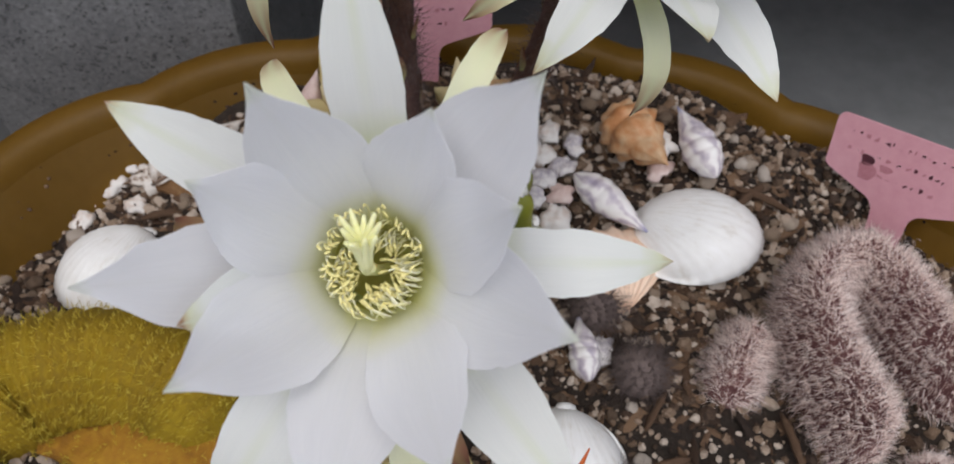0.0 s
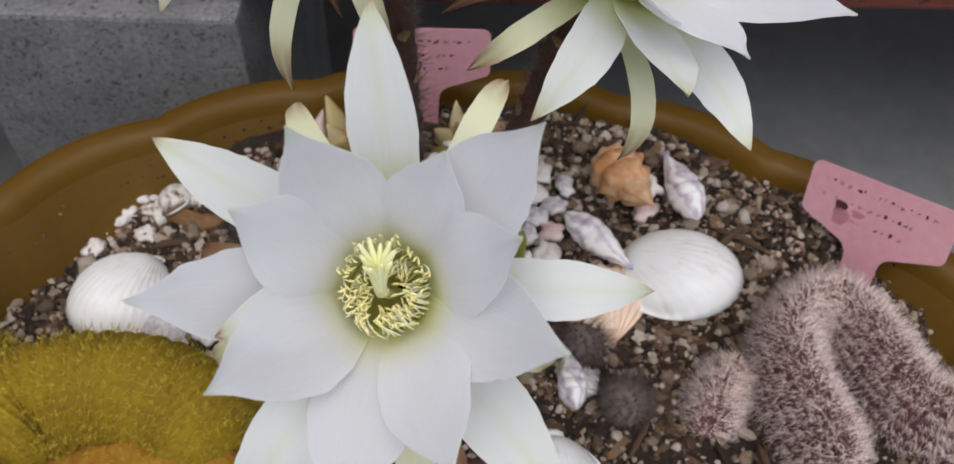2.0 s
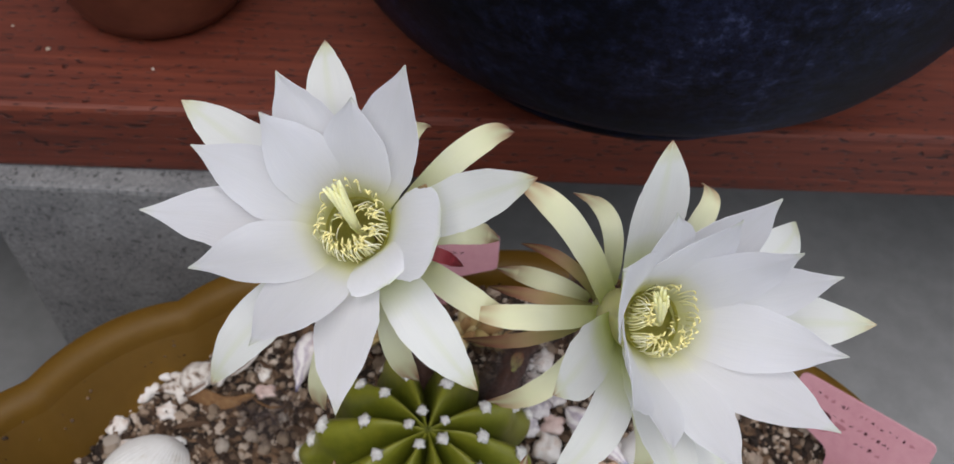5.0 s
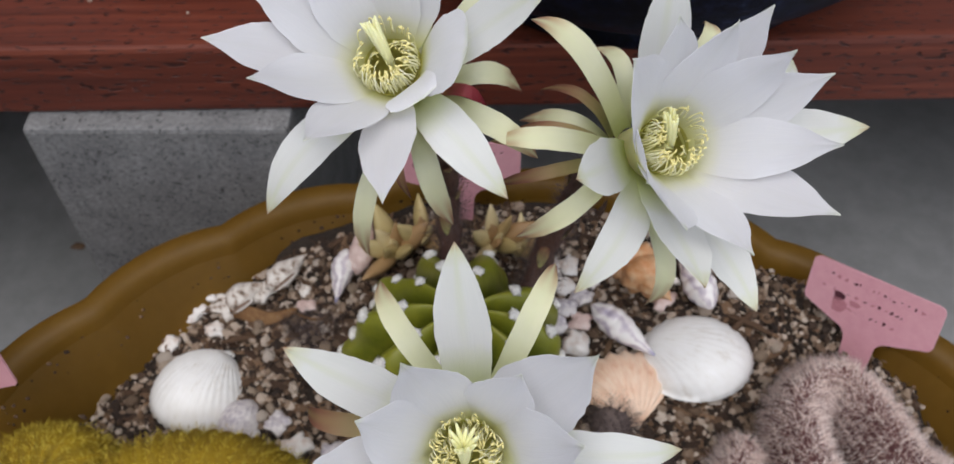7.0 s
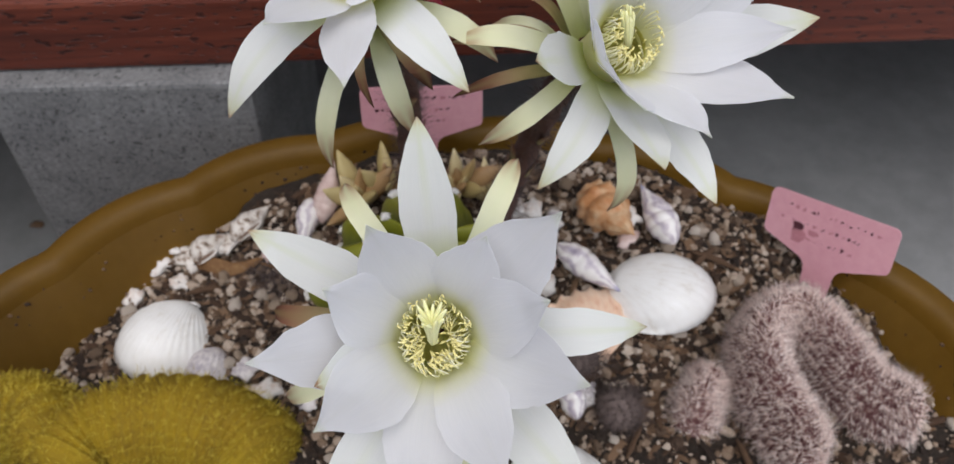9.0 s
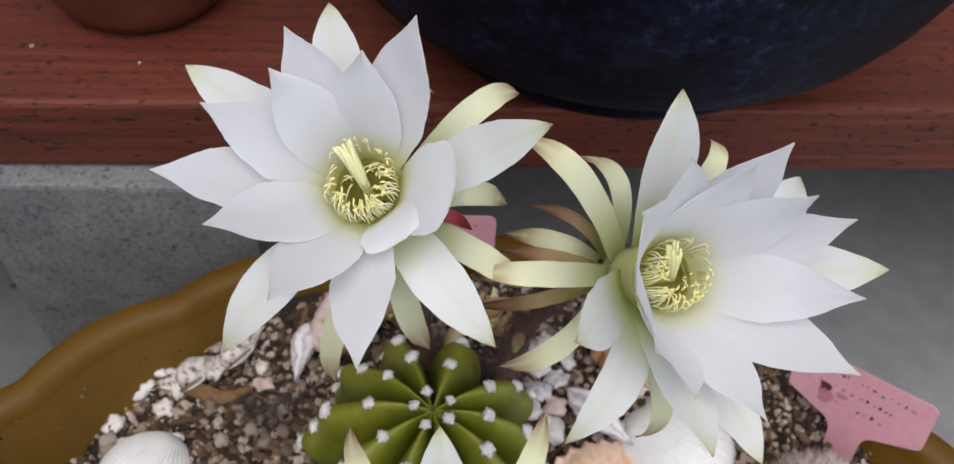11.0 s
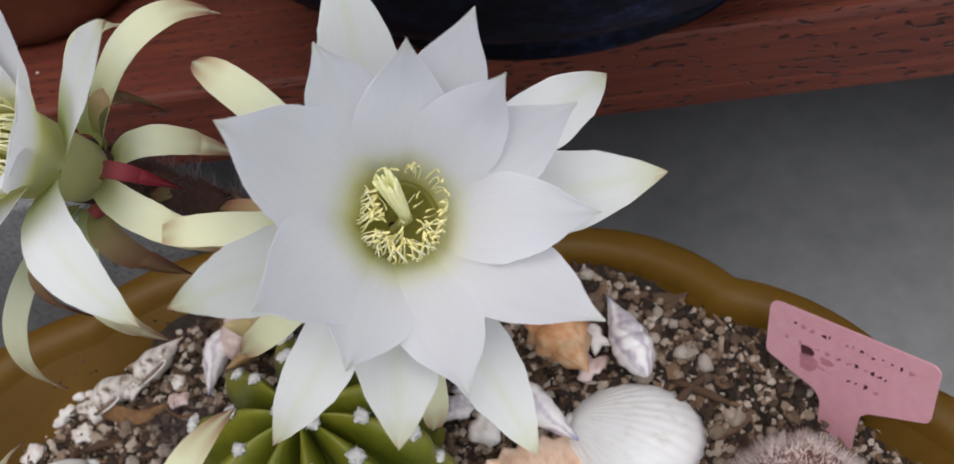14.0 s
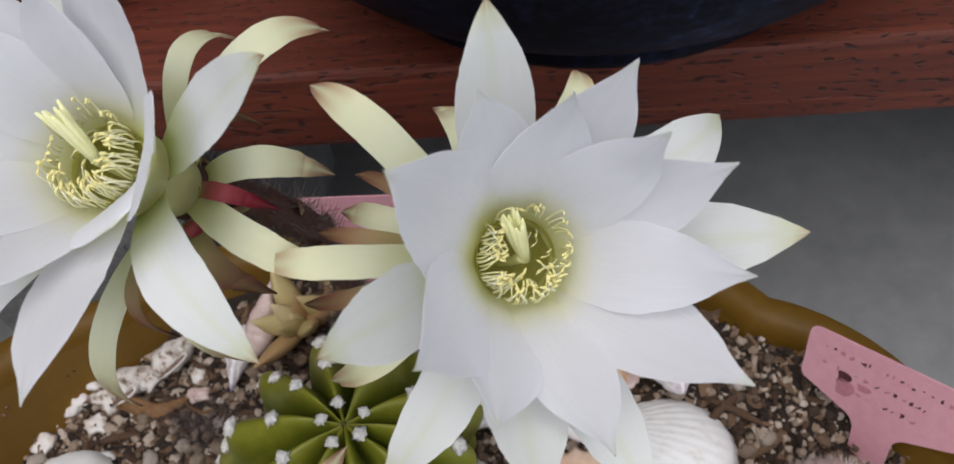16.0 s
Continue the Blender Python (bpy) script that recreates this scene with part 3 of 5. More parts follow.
def wall_crumbs(count):
    """Bits of soil that stick to the inside of the planter."""
    rnd, geos = random.Random(8), []
    for k in range(count):
        a, z = rnd.uniform(0.05, 3.1), rnd.uniform(0.012, 0.026)
        r = (0.2094 + (z - 0.012) * 0.58) * scallop(a, 0.018)
        s = rnd.uniform(0.0003, 0.0009)
        geos.append(lump(ICO1, (POT.x + r * math.cos(a), POT.y + r * math.sin(a), z), (s * rnd.uniform(1, 1.8), s, s), 0.5, k))
    return join(*geos)


part("crumbs", wall_crumbs(150), BARK, loose, smooth=False, kind="stuff")


# ---- night-blooming cactus with three flowers ----
def flower_frame(c, axis):
    n = V3(axis).normalized()
    u = V3((0, 1, 0)).cross(n).normalized()
    return V3(c), u, n.cross(u), n


def petal(fr, az, r, h, w, base, ctrl, cup=0.2, thick=0.0006, twist=0.0, seed=0.0, rows=31, cols=9, wide=0.50, strap=False, heart=(0, 0)):
    """One petal from the flower's ring to its tip: lance-shaped, cupped, gently wavy, with thickness. Lengths in metres."""
    c, u, v, n = fr
    a = radians(az)
    out, tan = u * math.cos(a) + v * math.sin(a), v * math.cos(a) - u * math.sin(a)
    pts = [c + out * q[0] + n * q[1] for q in (base, ctrl, (r, h))]
    pts[0] = pts[0] + u * heart[0] + v * heart[1]
    pts[1] = pts[1] + (u * heart[0] + v * heart[1]) * 0.5
    top, low, uv = [], [], []
    for i in range(rows):
        s = i / (rows - 1)
        p = pts[0] * (1 - s) ** 2 + pts[1] * 2 * s * (1 - s) + pts[2] * s * s
        d = ((pts[1] - pts[0]) * (1 - s) + (pts[2] - pts[1]) * s).normalized()
        x = max(0.0, (s - wide) / (1 - wide))
        if (r < 0.018 and w > 0.015) or (r < 0.0245 and w > 0.019):
            f = (0.5 + 0.5 * math.sin(math.pi / 2 * min(1, s / 0.7))) * (max(1 - x**5, 0.0) ** 0.6) * (1 - 0.1 * x * noise.noise(V3((s * 30, seed, 0))))
        elif strap == "narrow":
            f = (0.80 + 0.20 * math.sin(math.pi / 2 * min(1, s / wide))) * max(1 - x**2.6, 0.0)
        elif strap:
            f = (0.60 + 0.40 * math.sin(math.pi / 2 * min(1, s / wide))) * max(1 - x**2.1, 0.0) * (1 - 0.10 * x)
        else:
            cusp = min(1.0, max(0.0, (x - 0.55) / 0.45))
            f = (0.42 + 0.58 * math.sin(math.pi / 2 * min(1, s / wide))) * max(1 - x**1.75, 0.0) * (1 - 0.36 * cusp * cusp * (3 - 2 * cusp))
        side = (tan * math.cos(twist * s) + d.cross(tan) * math.sin(twist * s)).normalized()
        up = d.cross(side).normalized() * -1
        if up.dot(n * 0.7 - out * 0.3 + n * 0.3) < 0:
            up = -up
        half = w / 2 * f + 0.00012
        for j in range(cols):
            q = 2 * j / (cols - 1) - 1
            lift = cup * half * (q * q - 0.35) * (1.25 - 0.9 * s)
            lift += 0.026 * w * noise.noise(V3((q * 1.3 + seed, s * 3.2, seed * 2.7))) * (0.3 + s)
            edge = 1 + 0.06 * noise.noise(V3((seed * 5 + (j > cols / 2) * 9, s * 7, 0))) + 0.05 * s * noise.noise(V3((seed * 3 + (j > cols / 2) * 5, s * 21, 2))) + 0.05 * s * noise.noise(V3((seed * 11 + (j > cols / 2) * 7, s * 55, 4)))
            o = p + side * (q * half * edge) + up * lift
            t = thick * (1 - 0.75 * abs(q)) * (1.15 - 0.6 * s)
            top.append(o + up * t / 2)
            low.append(o - up * t / 2)
            uv.append(((q + 1) / 2, s))
    m = rows * cols
    faces = [f[::-1] for f in grid_faces(rows, cols)] + grid_faces(rows, cols, False, m)
    ring = list(range(cols)) + [i * cols + cols - 1 for i in range(1, rows)] + list(range(m - 2, m - cols - 1, -1)) + [i * cols for i in range(rows - 2, 0, -1)]
    # the thin rim has points of its own, so that the blade shades flat up to its edge
    all_pts, all_uv, g = top + low, uv + uv, len(ring)
    rim = [all_pts[k] for k in ring] + [all_pts[k + m] for k in ring]
    faces += [(2 * m + k, 2 * m + (k + 1) % g, 2 * m + g + (k + 1) % g, 2 * m + g + k) for k in range(g)]
    return np.array([tuple(p) for p in all_pts + rim]), faces, all_uv + [uv[k] for k in ring] * 2


def stamen_mesh(name, bend, length, anther):
    path = smooth_path([(0, 0, 0), (bend * 0.15, 0, length * 0.5), (bend, bend * 0.2, length)], 6)
    return to_mesh(name, *sweep(path, [0.0002, 0.0002, 0.00019, 0.00018, 0.00017, 0.00016], 5), FILAMENT), to_mesh("anther", *sweep(smooth_path([path[-1] - V3((0, 0, 0.0002)), path[-1] + V3((anther[0], 0, anther[2] * 0.5)), path[-1] + V3((anther[0] * 2.4, anther[1] * 0.6, anther[2] * 0.35))], 5), [0.00013, 0.00021, 0.00025, 0.00022, 0.0001], 6), ANTHER)


STAMENS = [stamen_mesh("stamen", b, l, s) for b, l, s in ((0.0013, 0.0052, (0.00058, 0.0005, 0.0010)), (0.0019, 0.0047, (0.00064, 0.00052, 0.0009)), (0.0008, 0.0056, (0.00052, 0.00054, 0.0011)), (0.0023, 0.0050, (0.0006, 0.0005, 0.0010)))]


def flower(plant, c, axis, inner, outer, sepals, tube, lean, seed, deep_stamens=48, flare=1.0, heart=(0, 0, 0.007), sunk=0.0045, upper=0.45):
    """A funnel flower: throat, petals in three whorls, stamens, style, and the scaly tube that carries it."""
    fr = c, u, v, n = flower_frame(c, axis)
    rnd = random.Random(seed)
    # throat: pale outside, olive green inside
    # heart: how far the ring of stamens stands off the middle of the tips, and how high
    hu, hv, hn = heart
    prof = [(0.0090, -0.0158 + hn), (0.0086, -0.0188 + hn), (0.0080, -0.0215 + hn * 0.8), (0.0072, -0.0245 + hn * 0.5), (0.0068, -0.0275 + hn * 0.25), (0.0062, -0.0302)]
    core = c + u * hu + v * hv

    def turned(rows):
        pts = [tuple(core + (u * math.cos(a) + v * math.sin(a)) * r + n * h) for r, h in rows for a in np.linspace(0, 2 * math.pi, 33)[:-1]]
        return np.array(pts), grid_faces(len(rows), 32, True)

    head = part("flower", turned(prof), FUNNEL, plant, "large open white funnel-shaped cactus flower with yellow stamens")
    part("throat", turned([(0.0072, -0.0165 + hn), (0.0070, -0.0180 + hn)] + [(r - 0.0008, h) for r, h in prof[1:-1]] + [(0.0008, -0.0270)]), THROAT, head, "olive green throat")
    mm = 0.001
    for k, (az, r, h, w, *rise) in enumerate(inner):
        r, h, w = r * mm, h * mm, w * mm
        rise = sum(rise) * mm
        part("petal", petal(fr, az, r, h, 0.89 * w, (0.0067, -0.0185 + hn - 0.0005 * (k % 3)), (0.42 * r + 0.0035 + 0.0005 * (k % 3), 0.10 * h - 0.0005 + 0.35 * hn + 0.0011 * (k % 3) + rise), 0.13 + 20 * rise, heart=(hu, hv), seed=seed + k * 1.3, twist=rnd.uniform(-0.12, 0.12)), PETAL, head)
    for k, (az, r, h, w) in enumerate(outer):
        r, h, w = r * mm, h * mm, w * mm
        part("outer_petal", petal(fr, az, r, h, 0.80 * w, (0.0082, -0.0195 + 0.6 * hn), (0.54 * r + 0.003, 0.15 * h + 0.001 + max(0, -h) * 0.8), 0.18, strap=True, wide=0.5, seed=seed + 40 + k * 1.7, twist=rnd.uniform(-0.15, 0.15)), OUTER, head, "white outer petal with a greenish midrib and tip")
    for k, (az, r, h, w, tint) in enumerate(sepals):
        r, h, w = r * mm, h * mm, w * mm
        sag = min(1.0, max(0.0, (-h - 0.015) / 0.03))
        part("sepal", petal(fr, az, r, h, 0.57 * w, (0.0076, -0.023 - 0.008 * sag), (0.72 * r + 0.006, 0.007 - 0.020 * sag), 0.34, 0.0008, strap="narrow", wide=0.42, seed=seed + 80 + k * 2.1, twist=rnd.uniform(-0.2, 0.2)), (SEPAL, BROWN, RED)[tint], head, ("slender pale green sepal with a brownish tip", "slender brown-green sepal", "dark red sepal")[tint])
    # stamens round the ring and lower down in the throat
    for k in range(98 + deep_stamens):
        ring = k < 98
        a = 2 * math.pi * (k / 98 if ring else rnd.random()) + rnd.uniform(-0.05, 0.05)
        out = u * math.cos(a) + v * math.sin(a)
        high = max(0.0, math.sin(a))
        if ring and high > 0.25 and rnd.random() > upper:
            continue
        if ring:
            r, h, tilt = 0.0081 + rnd.uniform(-0.0008, 0), -0.0135 + hn + rnd.uniform(-0.001, 0.0008), -0.10 + 0.75 * high + rnd.uniform(-0.10, 0.14)
        else:
            r, h, tilt = rnd.uniform(0.0055, 0.0068), rnd.uniform(-0.020, -0.0145) + hn, -0.10
        z = (n + out * tilt + u * rnd.uniform(-0.12, 0.12) + v * rnd.uniform(-0.12, 0.12)).normalized()
        x = (-out - z * -out.dot(z)).normalized()
        x = (x + z.cross(x) * rnd.uniform(-0.9, 0.9)).normalized()
        y = z.cross(x)
        p = core + out * r + n * h
        m = Matrix(((x.x, y.x, z.x, p.x), (x.y, y.y, z.y, p.y), (x.z, y.z, z.z, p.z), (0, 0, 0, 1))) @ Matrix.Scale(rnd.uniform(0.8, 1.12) * (1 - 0.15 * high), 4)
        fil, tip = rnd.choice(STAMENS)
        piece("stamen", fil, head, m)
        piece("anther", tip, head, m)
    # style with its star of lobes
    way = (n + u * lean[0] + v * lean[1]).normalized()
    foot, top = core - n * 0.024 - v * 0.001, core - n * (0.0075 - 0.9 * hn + sunk) - u * 0.001 * lean[0] + v * 0.0006
    style = part("style", sweep(smooth_path([foot, foot.lerp(top, 0.6) - v * 0.0005, top], 8), [0.0009] * 5 + [0.001, 0.0011, 0.0012], 8), STYLE, head, "cream style with a bundle of stigma lobes")
    o1 = way.orthogonal().normalized()
    o2 = way.cross(o1)
    for k in range(10):
        a = 2 * math.pi * k / 10 + rnd.uniform(-0.15, 0.15)
        d = o1 * math.cos(a) + o2 * math.sin(a)
        l = rnd.uniform(0.0095, 0.0117)
        path = smooth_path([top - way * 0.0012 + d * 0.0004, top + way * l * 0.55 + d * 0.001, top + way * l + d * flare * rnd.uniform(0.0013, 0.0022)], 7)
        part("stigma_lobe", sweep(path, [0.0005, 0.00062, 0.00074, 0.00074, 0.00066, 0.0005, 0.00025], 7), STYLE, head)
    # scaly tube down to the plant
    path = smooth_path([c - n * 0.0294] + [V3(p) for p in tube], 34)
    rad = [0.0066 - 0.0018 * min(1, i / 8) + 0.0004 * math.sin(i * 1.9) for i in range(34)]
    rad[-3:] = [0.0058, 0.0064, 0.0066]
    stem = part("flower_tube", sweep(path, rad, 14, ridges=7, depth=0.05), TUBE, head, "brown-red scaly hairy flower tube")
    feet, ways, lens = [], [], []
    for i in range(2, 33):
        t = (path[min(i + 1, 33)] - path[i - 1]).normalized()
        o1 = t.orthogonal().normalized()
        o2 = t.cross(o1)
        dense = 48 + (30 if i > 24 else 0)
        for _ in range(dense):
            a = rnd.uniform(0, 6.283)
            d = o1 * math.cos(a) + o2 * math.sin(a)
            feet.append(tuple(path[i] + d * rad[i] * 0.95 + t * rnd.uniform(-0.002, 0.002)))
            ways.append(tuple(d * rnd.uniform(0.5, 1) - t * rnd.uniform(-0.3, 1.0) + V3((rnd.uniform(-0.5, 0.5), rnd.uniform(-0.5, 0.5), rnd.uniform(-0.5, 0.5)))))
            lens.append(rnd.uniform(0.004, 0.009) * (1.25 if i > 24 else 1))
    part("tube_hair", spikes(feet, ways, lens, 0.0001), WOOL, head, "fine dark wool", kind="stuff")
    for k in range(14):
        i = 3 + k * 2
        t = (path[i] - path[i + 1]).normalized()
        o1 = t.orthogonal().normalized()
        frk = (path[i], o1, t.cross(o1), t)
        part("scale_leaf", petal(frk, k * 137.5, rad[i] + 0.0022, 0.010, 0.0042, (rad[i] * 0.9, -0.002), (rad[i] + 0.0008, 0.004), 0.3, 0.0006, seed=seed + k, rows=9, cols=5), BROWN, head)
    return head


CACTUS = V3((-0.0190, 0.1795, 0.031))


def easter_cactus():
    plant = thing("flowering_cactus", (CACTUS.x, CACTUS.y, 0.0), "ribbed green globe cactus with woolly areoles and three white flowers", "cactus")
    ribs, rows, cols = 10, 44, 240
    verts, uv = [], []

    def crest_line(a):
        return abs(math.cos(ribs * (a + 0.07 * math.sin(2 * a + 1) + 0.05 * math.sin(3 * a)) / 2 + 0.3))

    def skin(lat, a):
        q = crest_line(a)
        low = math.pi / 2 - lat
        g = (1 - q**0.72) * math.sin(min(1.0, low / 0.20) * math.pi / 2)
        k = 1 - 0.42 * g + 0.048 * math.sin(low * 9 + 2 * math.sin(2 * a)) * min(1.0, low / 0.5) * q
        r = 0.0428 * math.cos(lat) ** 0.88 * k
        dip = 0.0025 * math.exp(-((math.cos(lat) / 0.16) ** 2))
        return CACTUS + V3((0.0035 * math.sin(max(lat, 0)) + r * math.cos(a), r * math.sin(a), 0.036 * math.sin(lat) * (1 - 0.46 * g * (1 if lat > 0 else 0)) - dip))

    lats = np.linspace(-1.15, 1.555, rows)
    for lat in lats:
        for j in range(cols):
            a = 2 * math.pi * j / cols
            verts.append(tuple(skin(lat, a)))
            uv.append((crest_line(a), lat))
    body = part("body", (np.array(verts), grid_faces(rows, cols, True) + [tuple(range((rows - 1) * cols, rows * cols))], uv), GREEN, plant, "ribbed green cactus body")
    tuft = to_mesh("areole", *lump(ICO3, (0, 0, 0), (0.0022, 0.0022, 0.0014), 0.7, 2.0, 5.5), AREOLE)
    rnd = random.Random(3)
    for k in range(ribs):
        a = max(np.linspace(-0.35, 0.35, 71) + (2 * math.pi * k - 0.6) / ribs, key=lambda q: crest_line(q) - 0.02 * abs(q - (2 * math.pi * k - 0.6) / ribs))
        for lat, s in (((1.455, 0.8),) if k % 2 else ()) + ((1.08 if k % 2 else 1.16, 1.0), (0.68 if k % 2 else 0.76, 1.05), (0.28, 1.05), (-0.1, 1.0)):
            p = skin(lat, a)
            d = V3((math.cos(a) * math.cos(lat), math.sin(a) * math.cos(lat), math.sin(lat)))
            piece("areole", tuft, body, Matrix.Translation(p + d * 0.0006) @ d.to_track_quat("Z", "Y").to_matrix().to_4x4() @ Matrix.Rotation(rnd.uniform(0, 6), 4, "Z") @ Matrix.Scale(s * rnd.uniform(0.85, 1.15), 4))
    return plant


plant = easter_cactus()
FRONT_IN = ((17, 24.3, 27, 19), (41, 35.6, 25, 21), (58, 23.5, 22, 17), (112, 25.5, 27, 20), (148, 23, 22, 20), (181, 34.7, 24, 18), (212, 26.5, 25, 20), (261, 35.4, 16.5, 20), (296, 28.9, 24, 18), (343, 30.8, 27, 21))
FRONT_OUT = ((90, 45.5, 10.8, 15), (146, 45.2, 5.8, 14.5), (235, 52, -12, 16), (309, 47, 4.3, 17), (357, 46.3, -10.1, 13), (196, 24, 18, 15))
FRONT_SEP = ((62, 44.6, -30.2, 10, 0), (122, 43.4, -33.5, 9.5, 0), (171, 42.4, -29.8, 9, 1), (201, 45, -36.9, 9, 0), (276, 48.9, -18, 12, 0), (288, 38.2, -18, 8, 1), (326, 36, -55, 10, 0))
RIGHT_IN = ((6, 26, 27, 17), (42, 27.3, 26.6, 17), (66, 22.3, 27, 17), (83, 30.7, 23.1, 18), (104, 23.9, 25.5, 18), (132, 28.1, 22.5, 17, 4), (168, 30.6, 27.5, 23, 7), (221, 28, 28, 21, 5), (254, 26, 23, 18), (293, 28.7, 22.3, 18), (336, 31.8, 26, 18))
RIGHT_OUT = ((17, 40.3, 18.6, 18), (44, 49.9, -13.8, 15), (116, 41.4, 12.1, 17), (211, 38.7, 18.6, 17), (249, 45.3, -9.4, 14), (274, 36, 19, 18), (307, 46.3, 2.8, 15))
RIGHT_SEP = ((82, 36, -11.3, 10, 0), (119, 32, -37.8, 9, 0), (151, 46.7, -13.9, 12, 0), (173, 29.7, -41.8, 9, 0), (192, 44.2, -18.9, 10, 0), (229, 39.1, -34.3, 10, 0), (290, 42.1, -30.6, 10, 0), (183, 34, -32, 5.5, 1), (206, 37, -42, 6, 1), (160, 31, -30, 5, 1))
LEFT_IN = ((56, 32.3, 20.1, 17), (74, 23, 17, 17), (107, 29.9, 17.8, 16), (121, 23.4, 18.6, 17), (151, 29.6, 19.3, 16), (177, 36.5, 19.4, 16), (204, 26.5, 24, 16), (244, 29, 23.2, 17), (272, 39.6, 15.3, 15), (305, 17.5, 5, 17), (345, 23, 12, 22))
LEFT_OUT = ((5, 42.4, 15.7, 15), (97, 43.2, -5.3, 14), (141, 47.4, 0.1, 15), (224, 47.9, -10.5, 14), (305, 45, -8.8, 14))
LEFT_SEP = ((359, 29, -41, 10, 0), (35, 42.6, -29.3, 11, 0), (66, 32.1, -36.9, 9, 0), (247, 45, -42, 9.5, 0), (280, 35.5, -45, 11, 0), (325, 39.5, -30, 11, 0), (340, 21.7, -33, 5.5, 2), (31, 20, -35, 7, 1), (299, 25, -46, 11, 1), (265, 29, -32.6, 4.5, 1), (305, 13, -45, 6, 2))
flower(plant, (-0.0114, 0.0807, 0.1545), (-0.06, -0.62, 0.78), FRONT_IN, FRONT_OUT, FRONT_SEP, [(-0.006, 0.114, 0.105), (-0.010, 0.128, 0.07), (-0.014, 0.138, 0.035)], (0.08, 0.72), 11, 95, 1.7, (-0.001, -0.0015, 0.007), 0.0, 0.85)
flower(plant, (0.0414, 0.1555, 0.1737), (0.30, -0.58, 0.755), RIGHT_IN, RIGHT_OUT, RIGHT_SEP, [(0.030, 0.196, 0.125), (0.026, 0.216, 0.085), (0.018, 0.222, 0.05), (0.010, 0.208, 0.026)], (-0.75, 0.75), 23, 24, 1.0, (0, 0, 0.007), 0.0065)
flower(plant, (-0.0324, 0.1650, 0.1939), (-0.15, -0.50, 0.85), LEFT_IN, LEFT_OUT, LEFT_SEP, [(-0.025, 0.196, 0.145), (-0.022, 0.222, 0.10), (-0.022, 0.233, 0.06), (-0.020, 0.214, 0.030)], (-0.3, 0.9), 37, 30)


# ---- labels ----
def plant_label(at, across, up, label, width=0.052, head=0.027, stem=0.045, blots=()):
    """A pink T-shaped plastic label with rounded corners; across and up are its axes, at its head's middle."""
    x, z = V3(across).normalized(), V3(up)
    z = (z - x * z.dot(x)).normalized()
    y = z.cross(x)
    half, hh, nk = width / 2, head / 2, 0.0062
    out = []

    def arc(cx, cz, r, a0, a1, k=5):
        for i in range(k):
            a = radians(a0 + (a1 - a0) * i / (k - 1))
            out.append((cx + r * math.cos(a), cz + r * math.sin(a)))

    arc(half - 0.003, hh - 0.003, 0.003, 0, 90)
    arc(-half + 0.003, hh - 0.003, 0.003, 90, 180)
    arc(-half + 0.003, -hh + 0.009, 0.003, 180, 235)
    arc(-nk - 0.006, -hh - 0.0045, 0.006, 60, 0)
    out += [(-nk * 0.7, -hh - stem), (0, -hh - stem - 0.008), (nk * 0.7, -hh - stem)]
    arc(nk + 0.006, -hh - 0.0045, 0.006, 180, 120)
    arc(half - 0.003, -hh + 0.009, 0.003, 305, 360)
    n, t = len(out), 0.0004
    verts = [tuple(V3(at) + x * p + z * q + y * s) for s in (-t, t) for p, q in out]
    faces = [tuple(range(n)), tuple(range(2 * n - 1, n - 1, -1))] + [(i, i + n, (i + 1) % n + n, (i + 1) % n) for i in range(n)]
    tag = thing("plant_label", V3(at) - z * (hh + stem), label, "plant label", "pink plant labels")
    part("card", (np.array(verts), faces), PINK, tag, smooth=False)
    rnd = random.Random(int(width * 1e5 + at[0] * 1e4))
    for row in range(3):
        p, line = -half + 0.006 + (0.012 if row == 2 else 0.0), hh - 0.006 - row * 0.006
        while p < half - 0.008 - 0.004 * row:
            w = rnd.uniform(0.0005, 0.0020)
            q = [V3(at) + x * (p + a * w) + z * (line + b * rnd.uniform(0.0006, 0.0013) + rnd.uniform(-0.0007, 0.0007)) - y * (t + 0.00008) for a, b in ((0, 0), (1, 0.3), (1, 1), (0, 0.8))]
            part("ink_bar", (np.array([tuple(k) for k in q]), [(0, 1, 2, 3)]), INK if rnd.random() < 0.55 else SMUDGE, tag)
            p += w + rnd.uniform(0.0006, 0.0022)
    for bx, bz, bw, bh, dark in blots:
        ring = [V3(at) + x * (bx + bw * math.cos(a) * (1 + 0.25 * math.sin(3 * a + 1))) + z * (bz + bh * math.sin(a) * (1 + 0.2 * math.cos(2 * a))) - y * (t + 0.00014) for a in np.linspace(0, 2 * math.pi, 15)[:-1]]
        part("ink_blot", (np.array([tuple(k) for k in ring]), [tuple(range(14))]), INK if dark else SMUDGE, tag)
    return tag


